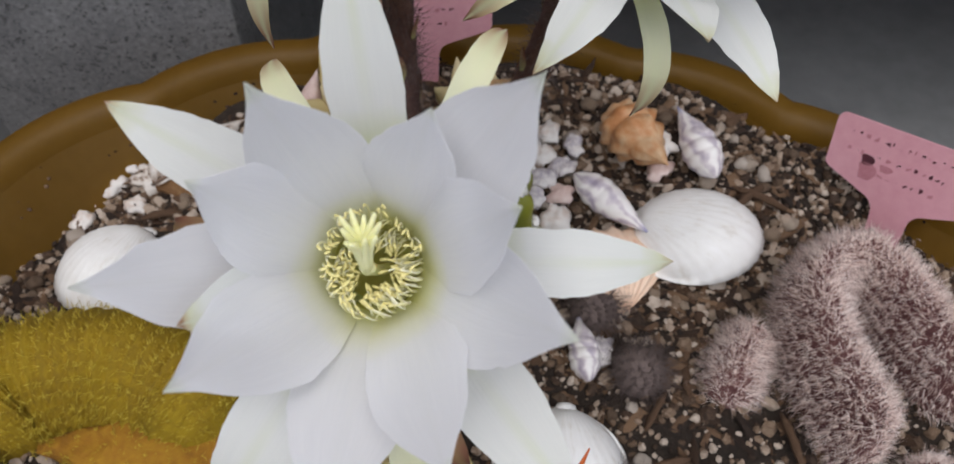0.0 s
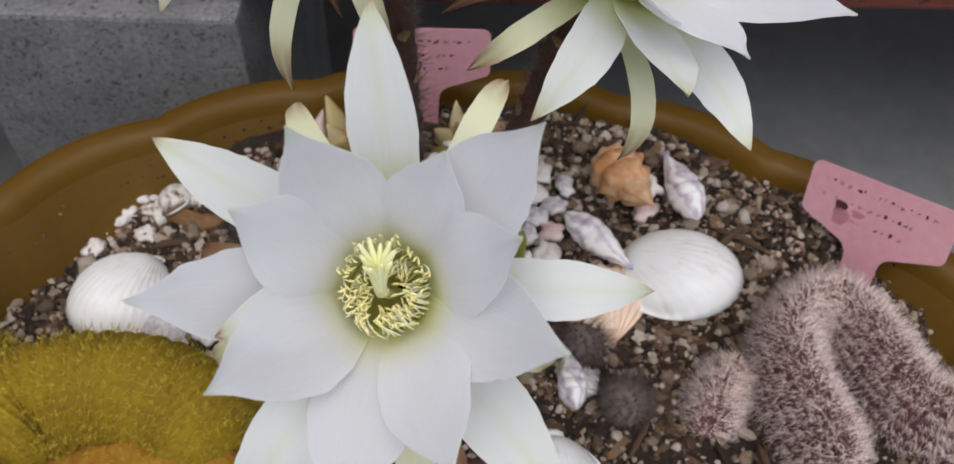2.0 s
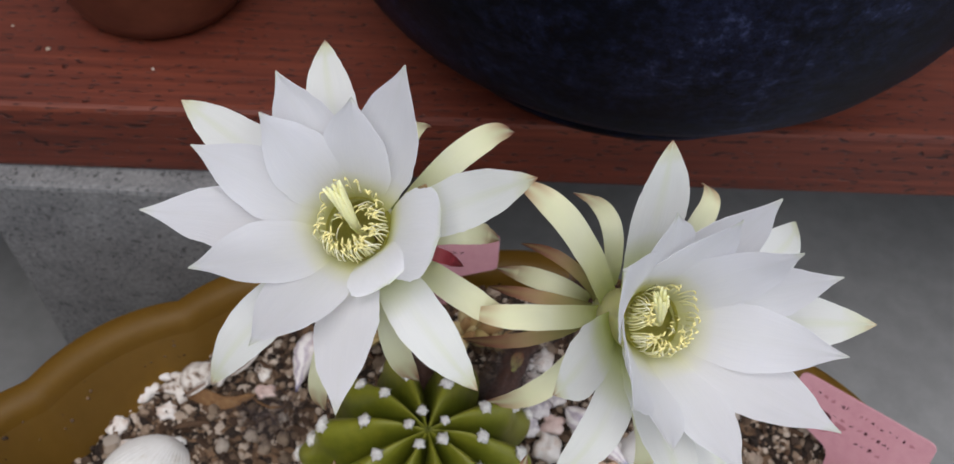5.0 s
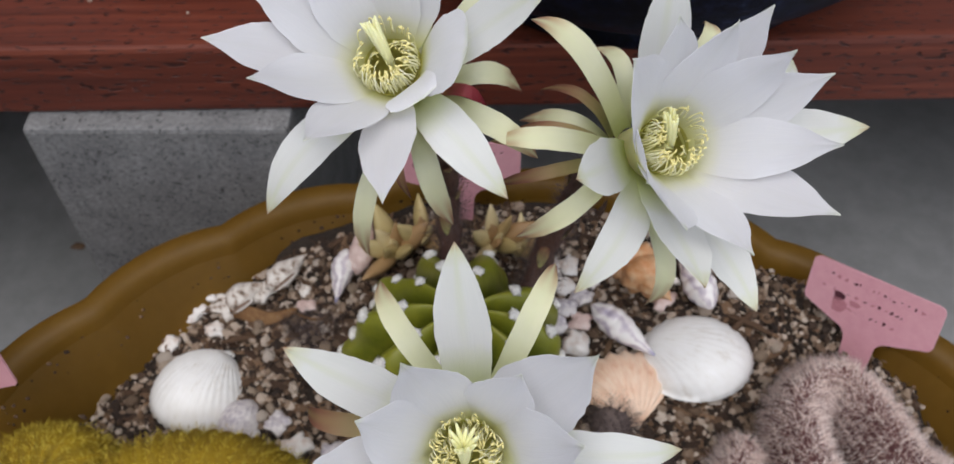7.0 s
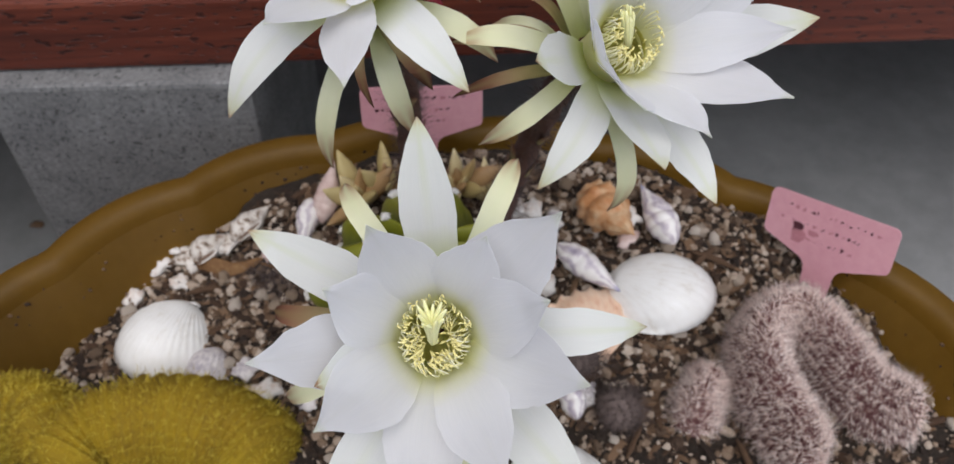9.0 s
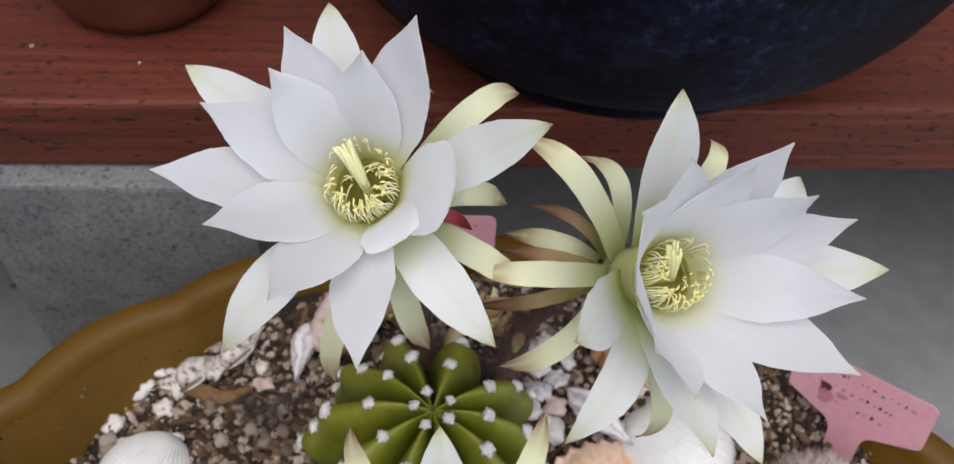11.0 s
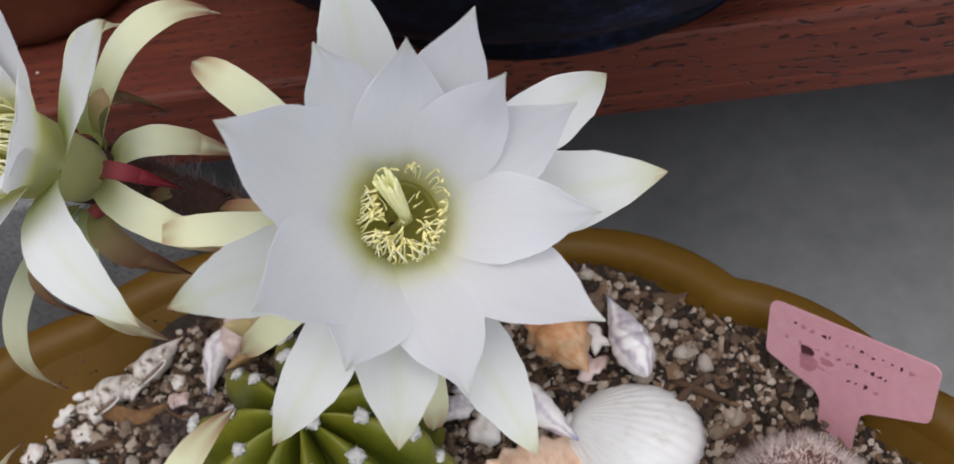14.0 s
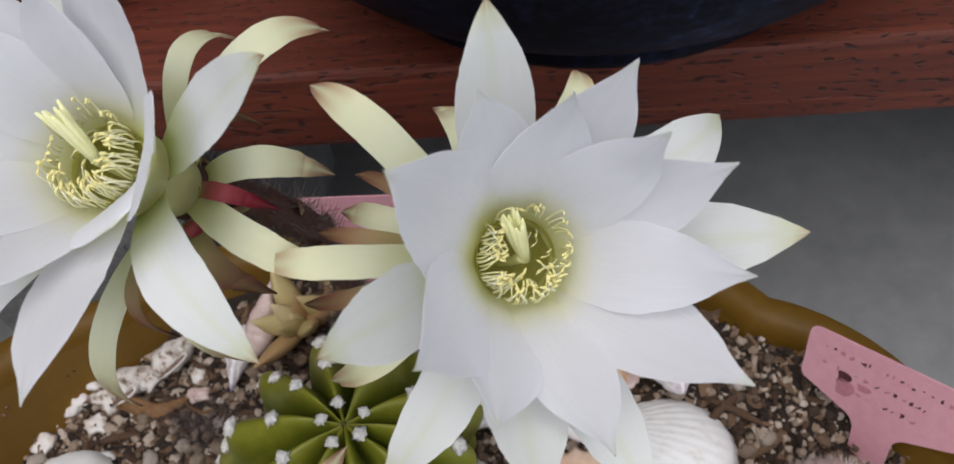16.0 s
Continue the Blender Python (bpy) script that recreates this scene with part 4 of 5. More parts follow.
plant_label((0.1440, 0.1972, 0.0395), (0.038, -0.034, 0.0097), (-0.001, 0.011, 0.0235), "pink plastic plant label with faded handwriting and an ink blot", blots=((-0.0125, 0.0000, 0.0022, 0.0024, True), (-0.0118, -0.004, 0.003, 0.004, False), (-0.006, -0.001, 0.0022, 0.0016, False)))
plant_label((-0.0178, 0.262, 0.0515), (1, 0.0, 0.0), (0, 0.12, 1), "upright pink plastic plant label with faded handwriting")
plant_label((-0.203, 0.164, 0.050), (1, -0.1, 0.05), (-0.28, 0.15, 1), "pink plastic plant label stuck in beside the rim", stem=0.05)


# ---- shells ----
def cockle(name, at, size, turn, tilt, mat, label, ribs=26, depth=0.05, fan=1.5, round_edge=0.9):
    """One ribbed valve, hinge at its narrow end, lying domed side up."""
    rows, cols = 22, 4 * ribs + 1
    m = pose(at[0], at[1], at[2], tilt[0], tilt[1], turn)
    top, uv = [], []
    for i in range(rows):
        s = (i / (rows - 1)) ** 0.8
        for j in range(cols):
            q = 2 * j / (cols - 1) - 1
            a = q * fan
            r = s * max(0.03, math.cos(a * 0.96)) ** round_edge * (1 + 0.35 * depth * s**4 * math.cos(2 * math.pi * ribs * (q + 1) / 2))
            x, y = math.sin(a) * r, math.cos(a) * r - 0.5
            far = min(1.0, math.hypot(x * 1.98, y * 2.0))
            z = max(0.0, 1 - far**2.3) ** 0.62 + 0.10 * math.exp(-((y + 0.36) ** 2 + x * x) / 0.02)
            z += depth * math.cos(2 * math.pi * ribs * (q + 1) / 2) * min(1, s * 2) * (0.4 + 0.6 * far) + 0.010 * math.sin(s * 46)
            x, y, z = x * size[0], y * size[1], z * size[2]
            top.append((x, y, z))
            uv.append(((q + 1) / 2, s))
    base = np.array(top)
    low = base * [0.97, 0.97, 0.90] - [0, 0, 0.0006]
    both = np.concatenate([base, low])
    k = rows * cols
    faces = grid_faces(rows, cols) + [f[::-1] for f in grid_faces(rows, cols, False, k)]
    ring = list(range(cols)) + [i * cols + cols - 1 for i in range(1, rows)] + list(range(k - 2, k - cols - 1, -1)) + [i * cols for i in range(rows - 2, 0, -1)]
    faces += [(ring[i], ring[i] + k, ring[(i + 1) % len(ring)] + k, ring[(i + 1) % len(ring)]) for i in range(len(ring))]
    world_pts = np.array([tuple(m @ V3(p)) for p in both])
    shell = thing(name, at, label, "shell")
    part("valve", (world_pts, faces, uv + uv), mat, shell)
    beak = np.array([tuple(m @ V3(p)) for p in lump(ICO2, (0, -0.43 * size[1], 0.30 * size[2]), (0.10 * size[0], 0.08 * size[1], 0.26 * size[2]), 0.15)[0]])
    part("hinge", (beak, ICO2[1]), mat, shell)
    return shell


def whelk(at, way, length, girth, mat, label, turns=5.5, knobs=0.0, name="spiral_shell", mouth=False):
    """A coiled spire: a whorled cone whose spiral seam shows, some with a lipped mouth, its dark inside painted on a
    lump.
    """
    rows, cols = 56, 28
    z = V3(way).normalized()
    x = z.orthogonal().normalized()
    if mouth:
        x = V3((0.3, -0.75, 0.6))
        x = (x - z * x.dot(z)).normalized()
    y = z.cross(x)
    verts, uv = [], []
    for i in range(rows):
        s = i / (rows - 1)
        for j in range(cols + 1):
            a = 2 * math.pi * j / cols
            ph = (turns * (1 - (1 - s) ** 1.5) + j / cols) % 1.0
            fat = max(0.0, math.sin(math.pi * min(1, s * 1.02))) ** 0.75 * (1.25 - s * 0.95)
            r = girth * (fat * 0.62 + 0.02) * (0.92 + 0.12 * max(0.0, math.sin(math.pi * ph)) ** 0.6) * (1 + knobs * max(0, math.sin(9 * a)) * math.sin(math.pi * ph)) * (1 + 0.06 * noise.noise(V3((a, s * 6, girth * 900))))
            p = V3(at) + z * ((s - 0.45) * length) + x * math.cos(a) * r + y * math.sin(a) * r * 0.92
            verts.append(tuple(p))
            uv.append((j / cols, s))
    geo = np.array(verts), grid_faces(rows, cols + 1) + [tuple(range(cols))[::-1], tuple(range((rows - 1) * (cols + 1), rows * (cols + 1) - 1))], uv
    shell = thing(name, at, label, "shell")
    part("spire", geo, mat, shell)
    if mouth:
        # no real opening: a solid lump coloured dark like the shade inside
        hole = V3(at) - z * (0.14 * length) + x * girth * 0.60 + y * girth * 0.10
        pts = [hole + z * (0.24 * length * p[0]) + y * (girth * 0.055 * p[1]) + x * (girth * 0.07 * p[2]) for p in ICO2[0]]
        part("mouth", (np.array([tuple(p) for p in pts]), ICO2[1]), MOUTH, shell, "dark brown lump standing in for the shade in the open mouth")
        edge = [hole + z * (0.27 * length * math.cos(q)) + y * (girth * 0.11 * math.sin(q)) - x * (girth * 0.01) for q in np.linspace(-0.5, 3.5, 14)]
        part("lip", sweep(edge, [girth * 0.02] + [girth * 0.045] * 12 + [girth * 0.02], 7), mat, shell, "thick white lip of the mouth")
    return shell


def fragment(at, size, mat, label, seed, turn=0.0, name="shell_fragment"):
    """A broken, curved bit of shell."""
    rows = cols = 9
    m = pose(*at, 12 * math.sin(seed), 14 * math.cos(seed * 2), turn)
    top = []
    for i in range(rows):
        for j in range(cols):
            p, q = 2 * i / 8 - 1, 2 * j / 8 - 1
            k = 1 + 0.55 * noise.noise(V3((p * 1.6, q * 1.6, seed)))
            k *= 1 - 0.22 * (p * p * q * q)
            top.append(tuple(m @ V3((p * size[0] * k, q * size[1] * k, size[2] * (1 - 0.7 * p * p - 0.3 * q * q + 0.10 * math.cos(9 * q)) + 0.45 * size[2] * noise.noise(V3((p * 2.2, q * 2.2, seed)))))))
    low = [(a, b, c - 0.0014) for a, b, c in top]
    k = rows * cols
    faces = grid_faces(rows, cols) + [f[::-1] for f in grid_faces(rows, cols, False, k)]
    ring = list(range(cols)) + [i * cols + cols - 1 for i in range(1, rows)] + list(range(k - 2, k - cols - 1, -1)) + [i * cols for i in range(rows - 2, 0, -1)]
    faces += [(ring[i], ring[i] + k, ring[(i + 1) % len(ring)] + k, ring[(i + 1) % len(ring)]) for i in range(len(ring))]
    return whole(name, (np.array(top + low), faces), mat, at, label, "shell")


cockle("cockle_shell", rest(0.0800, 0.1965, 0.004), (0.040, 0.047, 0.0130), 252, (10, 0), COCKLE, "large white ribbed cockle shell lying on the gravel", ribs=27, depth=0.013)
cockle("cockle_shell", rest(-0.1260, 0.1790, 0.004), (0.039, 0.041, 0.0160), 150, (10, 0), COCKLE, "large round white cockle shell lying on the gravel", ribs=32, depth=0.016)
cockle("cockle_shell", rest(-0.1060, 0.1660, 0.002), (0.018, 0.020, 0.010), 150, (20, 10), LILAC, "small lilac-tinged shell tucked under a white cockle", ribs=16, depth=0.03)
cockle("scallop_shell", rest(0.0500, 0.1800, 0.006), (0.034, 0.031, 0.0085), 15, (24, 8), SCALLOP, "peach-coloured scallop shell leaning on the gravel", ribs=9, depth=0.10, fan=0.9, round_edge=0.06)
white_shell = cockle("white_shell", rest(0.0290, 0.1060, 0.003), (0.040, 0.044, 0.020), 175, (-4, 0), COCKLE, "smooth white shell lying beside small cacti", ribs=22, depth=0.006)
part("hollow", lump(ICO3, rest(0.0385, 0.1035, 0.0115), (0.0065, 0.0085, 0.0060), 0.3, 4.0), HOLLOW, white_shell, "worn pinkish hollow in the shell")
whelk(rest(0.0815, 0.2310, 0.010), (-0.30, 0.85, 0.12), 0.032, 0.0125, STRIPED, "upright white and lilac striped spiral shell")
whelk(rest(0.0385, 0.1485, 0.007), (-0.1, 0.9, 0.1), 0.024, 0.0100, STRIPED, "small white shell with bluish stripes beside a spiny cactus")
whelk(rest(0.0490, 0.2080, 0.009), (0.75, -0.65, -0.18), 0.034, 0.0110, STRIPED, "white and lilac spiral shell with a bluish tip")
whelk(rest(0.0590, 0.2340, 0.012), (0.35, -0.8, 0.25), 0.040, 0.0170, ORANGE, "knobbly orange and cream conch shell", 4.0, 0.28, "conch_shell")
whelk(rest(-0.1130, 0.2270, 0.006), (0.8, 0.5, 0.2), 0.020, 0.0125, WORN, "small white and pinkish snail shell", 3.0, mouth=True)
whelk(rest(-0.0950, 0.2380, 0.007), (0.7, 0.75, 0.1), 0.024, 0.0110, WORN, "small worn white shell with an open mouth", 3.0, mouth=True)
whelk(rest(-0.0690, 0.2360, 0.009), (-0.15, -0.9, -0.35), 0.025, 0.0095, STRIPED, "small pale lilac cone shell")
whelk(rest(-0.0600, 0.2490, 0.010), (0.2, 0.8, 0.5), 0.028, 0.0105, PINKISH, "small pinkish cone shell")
for k, (x, y, s, mat, tone) in enumerate((
    (-0.124, 0.210, 0.006, SHELL, "white"), (-0.143, 0.203, 0.0055, SHELL, "white"), (-0.092, 0.165, 0.007, LILAC, "lilac"), (-0.082, 0.155, 0.008, SHELL, "white"),
    (-0.066, 0.151, 0.008, LILAC, "lilac"), (0.026, 0.221, 0.007, LILAC, "lilac"), (0.031, 0.203, 0.008, SHELL, "white"), (-0.036, 0.134, 0.009, LILAC, "lilac"),
    (-0.043, 0.114, 0.010, SHELL, "white"), (0.010, 0.132, 0.010, PINKISH, "pink"), (0.033, 0.214, 0.006, PINKISH, "pink"), (0.020, 0.243, 0.008, SHELL, "white"), (0.038, 0.236, 0.006, LILAC, "lilac"),
    (-0.028, 0.127, 0.008, SHELL, "white"), (-0.134, 0.221, 0.007, SHELL, "white"), (-0.129, 0.229, 0.006, SHELL, "white"), (-0.141, 0.213, 0.006, PINKISH, "pinkish"), (0.026, 0.232, 0.007, SHELL, "white"), (0.034, 0.226, 0.006, LILAC, "lilac"), (0.029, 0.242, 0.007, SHELL, "white"), (0.022, 0.212, 0.007, LILAC, "lilac"), (0.068, 0.224, 0.007, PINKISH, "pinkish"), (0.070, 0.236, 0.006, SHELL, "white"), (-0.139, 0.194, 0.004, SHELL, "white"), (0.044, 0.150, 0.008, LILAC, "lilac"),
    (-0.121, 0.222, 0.008, WORN, "worn white"), (-0.104, 0.229, 0.007, WORN, "worn white"), (-0.086, 0.231, 0.005, WORN, "worn white"), (-0.084, 0.222, 0.005, PINKISH, "pinkish"))):
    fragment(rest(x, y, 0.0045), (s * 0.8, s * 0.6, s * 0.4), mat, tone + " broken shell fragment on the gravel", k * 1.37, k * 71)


# ---- crested cacti ----
def crest(parent, path, radius, height, ridges, mat, name, seed, rows=70, cols=26):
    """A fan-like fold along a path: rounded top, flanks down into the soil, fine ribs across."""
    pts = smooth_path(path, rows)
    verts, normals = [], []
    for i, p in enumerate(pts):
        s = i / (rows - 1)
        t = (pts[min(i + 1, rows - 1)] - pts[max(i - 1, 0)])
        t.z = 0
        t.normalize()
        side = V3((t.y, -t.x, 0))
        end = min(1.0, max(0.0, math.sin(math.pi * s)) * max(2.2, len(path) * 0.55) + 0.02) ** 0.5
        for j in range(cols):
            a = math.pi * (j / (cols - 1) * 1.5 - 0.25)
            rib = 1 + 0.075 * math.cos(2 * math.pi * ridges * s) + 0.05 * noise.noise(V3((s * 9, j * 0.25, seed)))
            d = side * math.cos(a) * radius + V3((0, 0, 1)) * math.sin(a) * height
            verts.append(tuple(p + d * rib * end))
            normals.append(tuple((side * math.cos(a) / radius + V3((0, 0, 1)) * math.sin(a) / height + t * (s - 0.5) * 20).normalized()))
    faces = grid_faces(rows, cols)
    ob = part(name, (np.array(verts), faces), mat, parent)
    return np.array(verts), np.array(normals)


def fuzz(parent, verts, normals, count, lo, hi, width, spread, mat, name, seed, star=1):
    """Spines over a fold, in stars that share a foot."""
    r = np.random.RandomState(seed)
    pick = np.repeat(r.randint(0, len(verts), count // star), star)
    n = len(pick)
    foot = np.repeat(r.normal(0, 0.0006, (n // star, 3)), star, axis=0)
    feet = verts[pick] + foot + r.normal(0, 0.00012, (n, 3))
    ways = normals[pick] + r.normal(0, spread, (n, 3))
    part(name, spikes(feet, ways, r.uniform(lo, hi, n), width), mat, parent, kind="stuff")


gold = thing("golden_crested_cactus", (-0.12, 0.13, 0.0), "golden yellow crested cactus with short dense spines, growing in folds", "cactus")
for k, (path, rad, hgt, rid) in enumerate((
    ([(-0.150, 0.114, 0.0), (-0.140, 0.132, 0.003), (-0.114, 0.138, 0.005), (-0.088, 0.131, 0.004), (-0.074, 0.118, 0.0)], 0.0185, 0.028, 46),
    ([(-0.192, 0.120, 0.0), (-0.182, 0.140, 0.004), (-0.164, 0.143, 0.005), (-0.152, 0.130, 0.002)], 0.016, 0.025, 30),
    ([(-0.176, 0.090, 0.0), (-0.162, 0.098, 0.003), (-0.146, 0.094, 0.003), (-0.132, 0.084, 0.0)], 0.015, 0.016, 26))):
    vs, ns = crest(gold, path, rad, hgt, rid, GOLD, "fold", k * 3.7)
    up = vs[:, 2] > 0.004
    fuzz(gold, vs[up], ns[up], 5200, 0.0016, 0.0034, 0.00013, 0.45, GOLDSPINE, "spine_coat", 20 + k)
for k, (x, y, s) in enumerate(((-0.099, 0.114, (0.029, 0.010, 0.012)), (-0.150, 0.092, (0.018, 0.011, 0.013)))):
    ball = lump(ICO3, (x, y, 0.002), s, 0.35, k + 1.0, 1.7)
    part("offset", ball, RUST, gold, "rust-orange base of the crest")
    fuzz(gold, ball[0], ICO3[0], 1500, 0.0010, 0.0022, 0.00012, 0.5, GOLDSPINE, "spine_coat", 70 + k)

mauve = thing("mauve_crested_cactus", (0.13, 0.14, 0.0), "mauve-brown crested cactus with dense pale pinkish spines, growing in winding folds", "cactus")
for k, (path, rad, hgt, rid) in enumerate((
    ([(0.123, 0.110, -0.010), (0.119, 0.118, 0.002), (0.115, 0.130, 0.006), (0.111, 0.144, 0.008), (0.111, 0.158, 0.008), (0.118, 0.170, 0.009), (0.129, 0.172, 0.009), (0.138, 0.163, 0.008), (0.143, 0.149, 0.007), (0.150, 0.138, 0.005), (0.159, 0.132, 0.002), (0.168, 0.129, -0.004)], 0.0100, 0.0255, 84),
    ([(0.083, 0.131, -0.002), (0.088, 0.144, 0.001), (0.096, 0.154, 0.001)], 0.0088, 0.016, 12),
    ([(0.145, 0.081, -0.005), (0.139, 0.097, -0.002), (0.136, 0.113, -0.004)], 0.0078, 0.018, 12))):
    vs, ns = crest(mauve, path, rad, hgt, rid, HAIRY, "fold", 9 + k * 2.3, 170 if k == 0 else 60, 24)
    up = vs[:, 2] > 0.001
    fuzz(mauve, vs[up], ns[up], (24000, 3900, 3900)[k], 0.0026, 0.0060, 0.00011, 0.38, HAIRS, "spine_coat", 40 + k, 3)


# ---- small plants and clutter ----
def rosette(at, size, leaves, seed, tilt):
    ros = thing("succulent_rosette", at, "small olive-yellow succulent rosette with plump leaves", "succulent", "succulent rosettes")
    rnd = random.Random(seed)
    for k in range(leaves):
        ring = k / leaves
        az, el = k * 137.5, radians(82 - 62 * ring)
        m = pose(*at, tilt[0], tilt[1], 0) @ pose(0, 0, 0, 0, 0, az)
        l = size * (0.72 + 0.55 * ring) * rnd.uniform(0.85, 1.15)
        d = V3((math.cos(el), 0, math.sin(el)))
        path = [m @ (d * l * s + V3((0, 0, 0.16 * l * s * s))) for s in np.linspace(0, 1, 8)]
        part("leaf", sweep(path, [l * w for w in (0.10, 0.16, 0.205, 0.225, 0.215, 0.175, 0.10, 0.02)], 9, 0.6), SUCC, ros)
    return ros


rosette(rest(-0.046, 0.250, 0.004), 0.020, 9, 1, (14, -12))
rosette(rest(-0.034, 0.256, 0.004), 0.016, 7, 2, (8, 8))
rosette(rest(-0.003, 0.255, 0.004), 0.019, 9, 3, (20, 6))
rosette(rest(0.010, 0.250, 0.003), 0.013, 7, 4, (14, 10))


def button_cactus(at, r, skin, dot, label, rows, per, spine_mat=None, spine=0.0, seed=1):
    plantlet = thing("small_cactus", at, label, "cactus")
    body = part("body", lump(ICO3, (at[0], at[1], at[2] + r * 0.55), (r, r, r * 0.95), 0.06, seed), skin, plantlet)
    feet, ways = [], []
    bead = to_mesh("areole", *lump(ICO1, (0, 0, 0), (r * 0.085,) * 3, 0.3, 1.0), dot)
    for i in range(rows):
        lat = 1.45 - 1.5 * i / (rows - 1)
        n = max(1, int(per * math.cos(lat)))
        for j in range(n):
            a = 2 * math.pi * (j + 0.5 * (i % 2)) / n
            d = V3((math.cos(a) * math.cos(lat), math.sin(a) * math.cos(lat), math.sin(lat)))
            p = V3((at[0], at[1], at[2] + r * 0.55)) + V3((d.x * r, d.y * r, d.z * r * 0.95))
            piece("areole", bead, body, Matrix.Translation(p))
            for _ in range(12):
                feet.append(tuple(p))
                ways.append(tuple(d + V3([random.uniform(-0.9, 0.9) for _ in range(3)])))
    if spine:
        part("spine_coat", spikes(feet, ways, [spine * random.uniform(0.6, 1.1) for _ in feet], 0.00009), spine_mat, plantlet, kind="stuff")
    return plantlet


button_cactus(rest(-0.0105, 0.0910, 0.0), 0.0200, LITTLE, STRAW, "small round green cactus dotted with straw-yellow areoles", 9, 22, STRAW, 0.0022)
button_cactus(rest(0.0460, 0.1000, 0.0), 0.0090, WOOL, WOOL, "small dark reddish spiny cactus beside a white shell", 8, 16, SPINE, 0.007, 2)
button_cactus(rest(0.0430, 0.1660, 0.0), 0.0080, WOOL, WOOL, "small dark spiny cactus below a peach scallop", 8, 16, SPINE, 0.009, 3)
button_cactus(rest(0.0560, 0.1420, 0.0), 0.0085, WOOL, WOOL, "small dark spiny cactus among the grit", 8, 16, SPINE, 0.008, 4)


def wool_tuft(at, r, count, seed, label, name="wool_tuft"):
    rs = np.random.RandomState(seed)
    d = rs.normal(0, 1, (count, 3))
    d[:, 2] = np.abs(d[:, 2])
    d /= np.linalg.norm(d, axis=1)[:, None]
    feet = np.array(at) + d * np.array([r, r, r * 0.5]) * rs.uniform(0.1, 0.9, (count, 1))
    return whole(name, spikes(feet, d + rs.normal(0, 0.9, (count, 3)), rs.uniform(0.003, 0.009, count), 0.0001), WOOL, at, label, "plant debris")


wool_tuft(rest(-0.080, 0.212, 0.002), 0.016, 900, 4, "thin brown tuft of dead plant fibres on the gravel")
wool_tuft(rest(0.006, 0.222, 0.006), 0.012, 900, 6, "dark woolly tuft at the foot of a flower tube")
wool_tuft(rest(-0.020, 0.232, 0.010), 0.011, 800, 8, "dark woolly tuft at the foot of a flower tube")

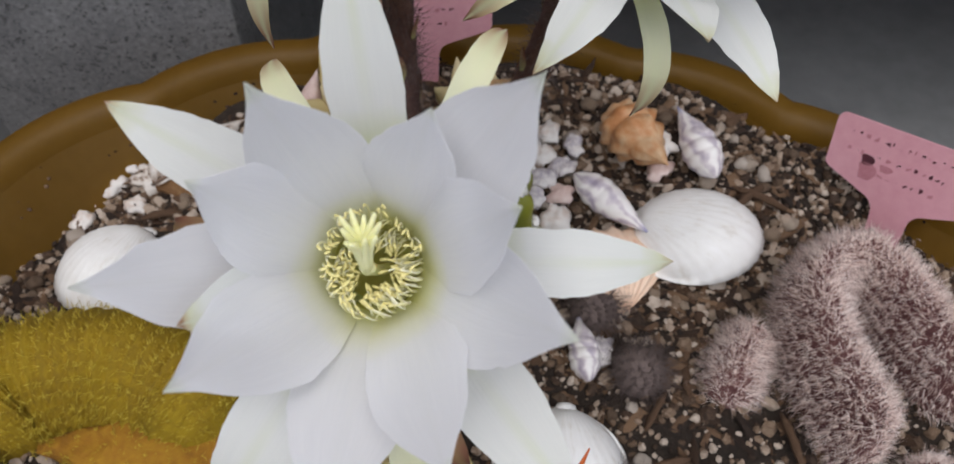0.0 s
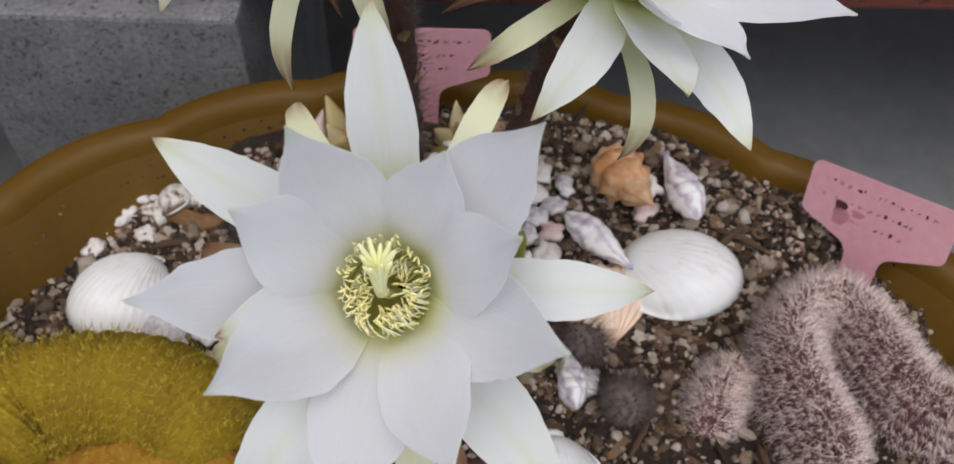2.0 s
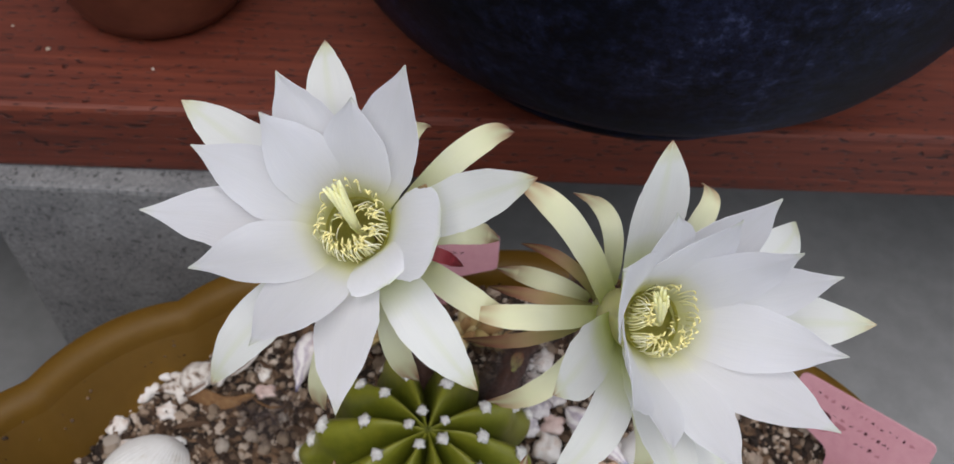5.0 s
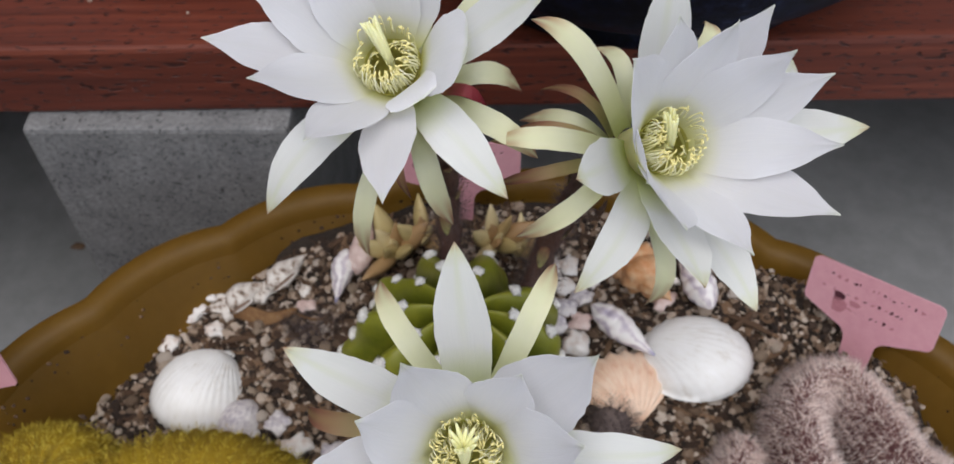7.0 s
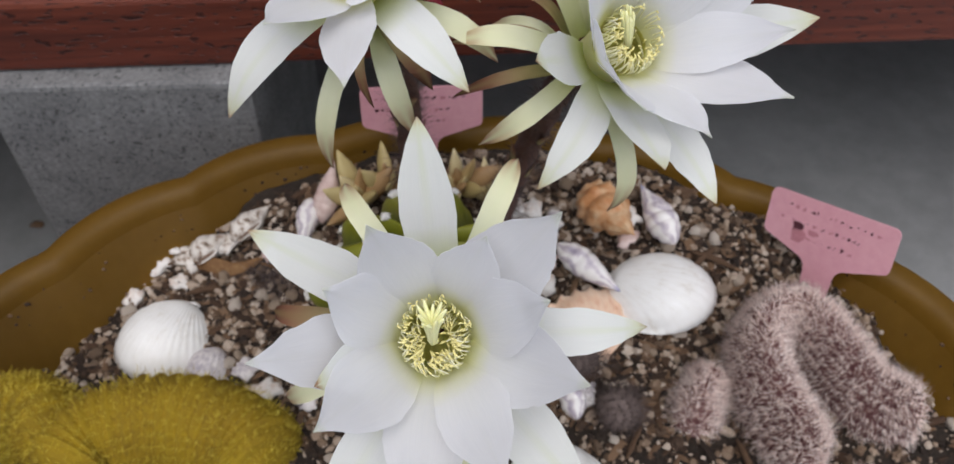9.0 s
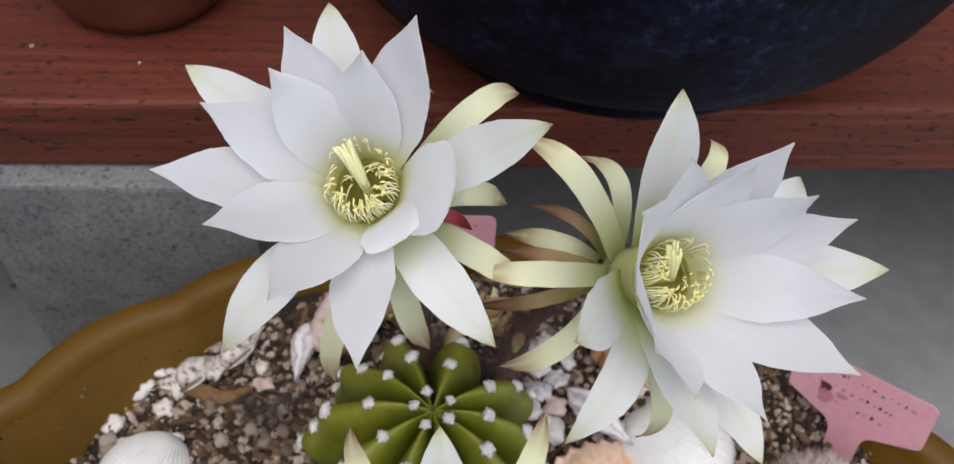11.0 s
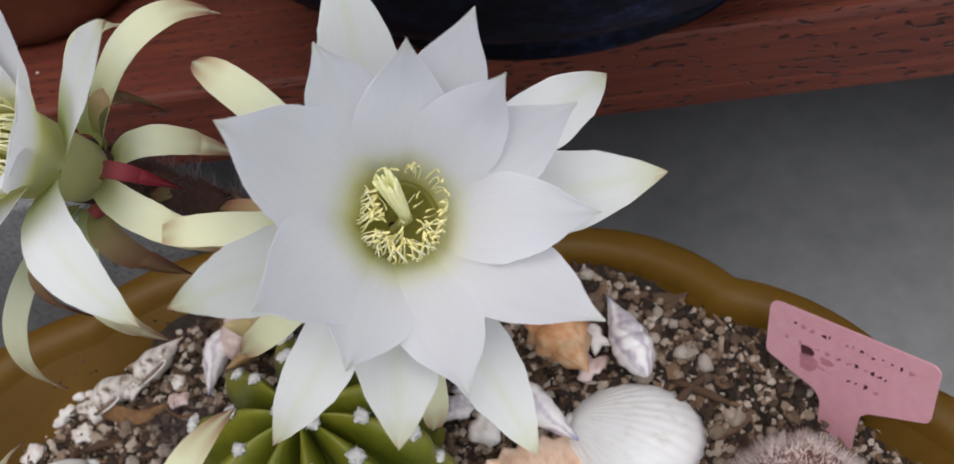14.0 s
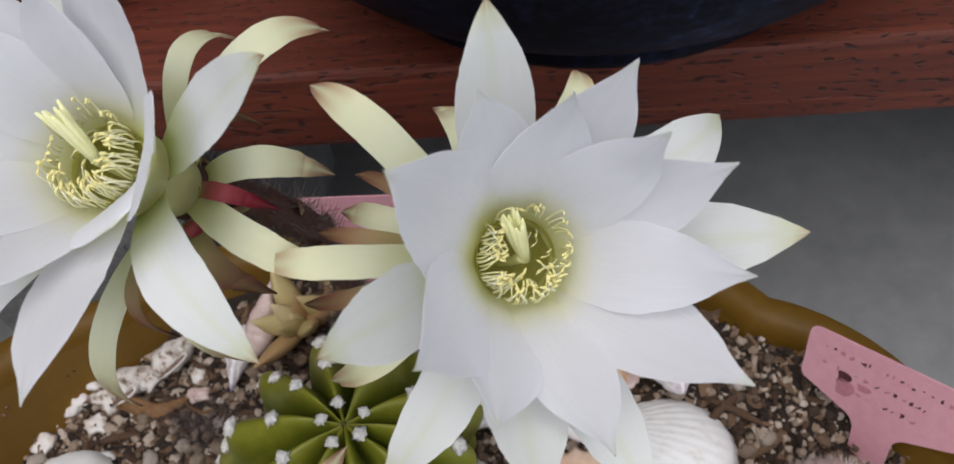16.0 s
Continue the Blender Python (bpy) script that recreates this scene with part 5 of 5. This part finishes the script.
dry = thing("dry_leaf", (-0.108, 0.218, 0.003), "curled dry brown leaf lying on the gravel", "leaf")
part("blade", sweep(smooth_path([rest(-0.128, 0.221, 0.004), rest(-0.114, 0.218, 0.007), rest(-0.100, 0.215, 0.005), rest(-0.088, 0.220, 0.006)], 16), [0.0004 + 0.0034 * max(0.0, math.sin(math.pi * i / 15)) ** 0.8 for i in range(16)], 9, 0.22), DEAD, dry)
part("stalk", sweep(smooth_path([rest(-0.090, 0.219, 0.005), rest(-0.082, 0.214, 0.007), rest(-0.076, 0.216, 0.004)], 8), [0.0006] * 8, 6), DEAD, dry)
whole("orange_leaf", sweep(smooth_path([(0.028, 0.078, 0.0), (0.0265, 0.084, 0.018), (0.029, 0.092, 0.034), (0.0335, 0.099, 0.043)], 18), [0.0042 - 0.0038 * (i / 17) ** 1.6 for i in range(18)], 10, 0.45), LEAFRED, (0.028, 0.078, 0.0), "single upright pointed orange-red leaf", "leaf")
for k, (x, y, turn, l) in enumerate(((0.100, 0.205, 40, 0.020), (0.097, 0.192, 120, 0.014), (-0.112, 0.205, 10, 0.016), (0.103, 0.204, 150, 0.020), (0.060, 0.128, 60, 0.016), (-0.138, 0.188, 70, 0.014), (0.062, 0.110, 15, 0.015), (0.100, 0.118, 100, 0.018))):
    c, s = math.cos(radians(turn)), math.sin(radians(turn))
    z = soil_height(x, y) + 0.003
    whole("bark_chip", sweep(smooth_path([(x - c * l / 2, y - s * l / 2, z), (x, y, z + 0.0012), (x + c * l / 2, y + s * l / 2, z)], 7), [0.0007, 0.0012, 0.0016, 0.0013, 0.0016, 0.0011, 0.0005], 7, 0.6), BARK, (x, y, z), "brown splinter of bark on the gravel", "bark", group="bark chips")

whole("floor_crumb", lump(ICO2, (-0.2833, 0.3777, FLOOR_Z + 0.0012), (0.0045, 0.0030, 0.0018), 0.5, 3.0), BARK, (-0.2833, 0.3777, FLOOR_Z), "small dark crumb of soil on the concrete floor", "crumb")
for k, (x, y, s) in enumerate(((-0.1891, 0.3420, 0.0011), (-0.1420, 0.3330, 0.0008), (-0.2090, 0.3560, 0.0008))):
    whole("bench_crumb", lump(ICO2, (x, y, 0.0785 + s * 0.5), (s, s * 0.8, s * 0.7), 0.4, k + 5.0), STONE, (x, y, 0.0785), "tiny pale crumb of grit on the bench", "crumb", group="crumbs on the bench")

# ---- larger stones, one by one ----
STONES = [to_mesh("pebble", *lump(ICO2, (0, 0, 0), (1, 0.78, 0.66), 0.5, k * 2.3, 1.3), STONE) for k in range(7)]
rng = random.Random(12)
for x, y in scatter(300, rng, 0.07, 0.25):
    s = 0.0018 + 0.0022 * rng.random() ** 2
    piece("pebble", rng.choice(STONES), soil, Matrix.Translation((x, y, soil_height(x, y) + s * 0.45)) @ Euler((rng.uniform(-0.5, 0.5), rng.uniform(-0.5, 0.5), rng.uniform(0, 6.28))).to_matrix().to_4x4() @ Matrix.Scale(s, 4))
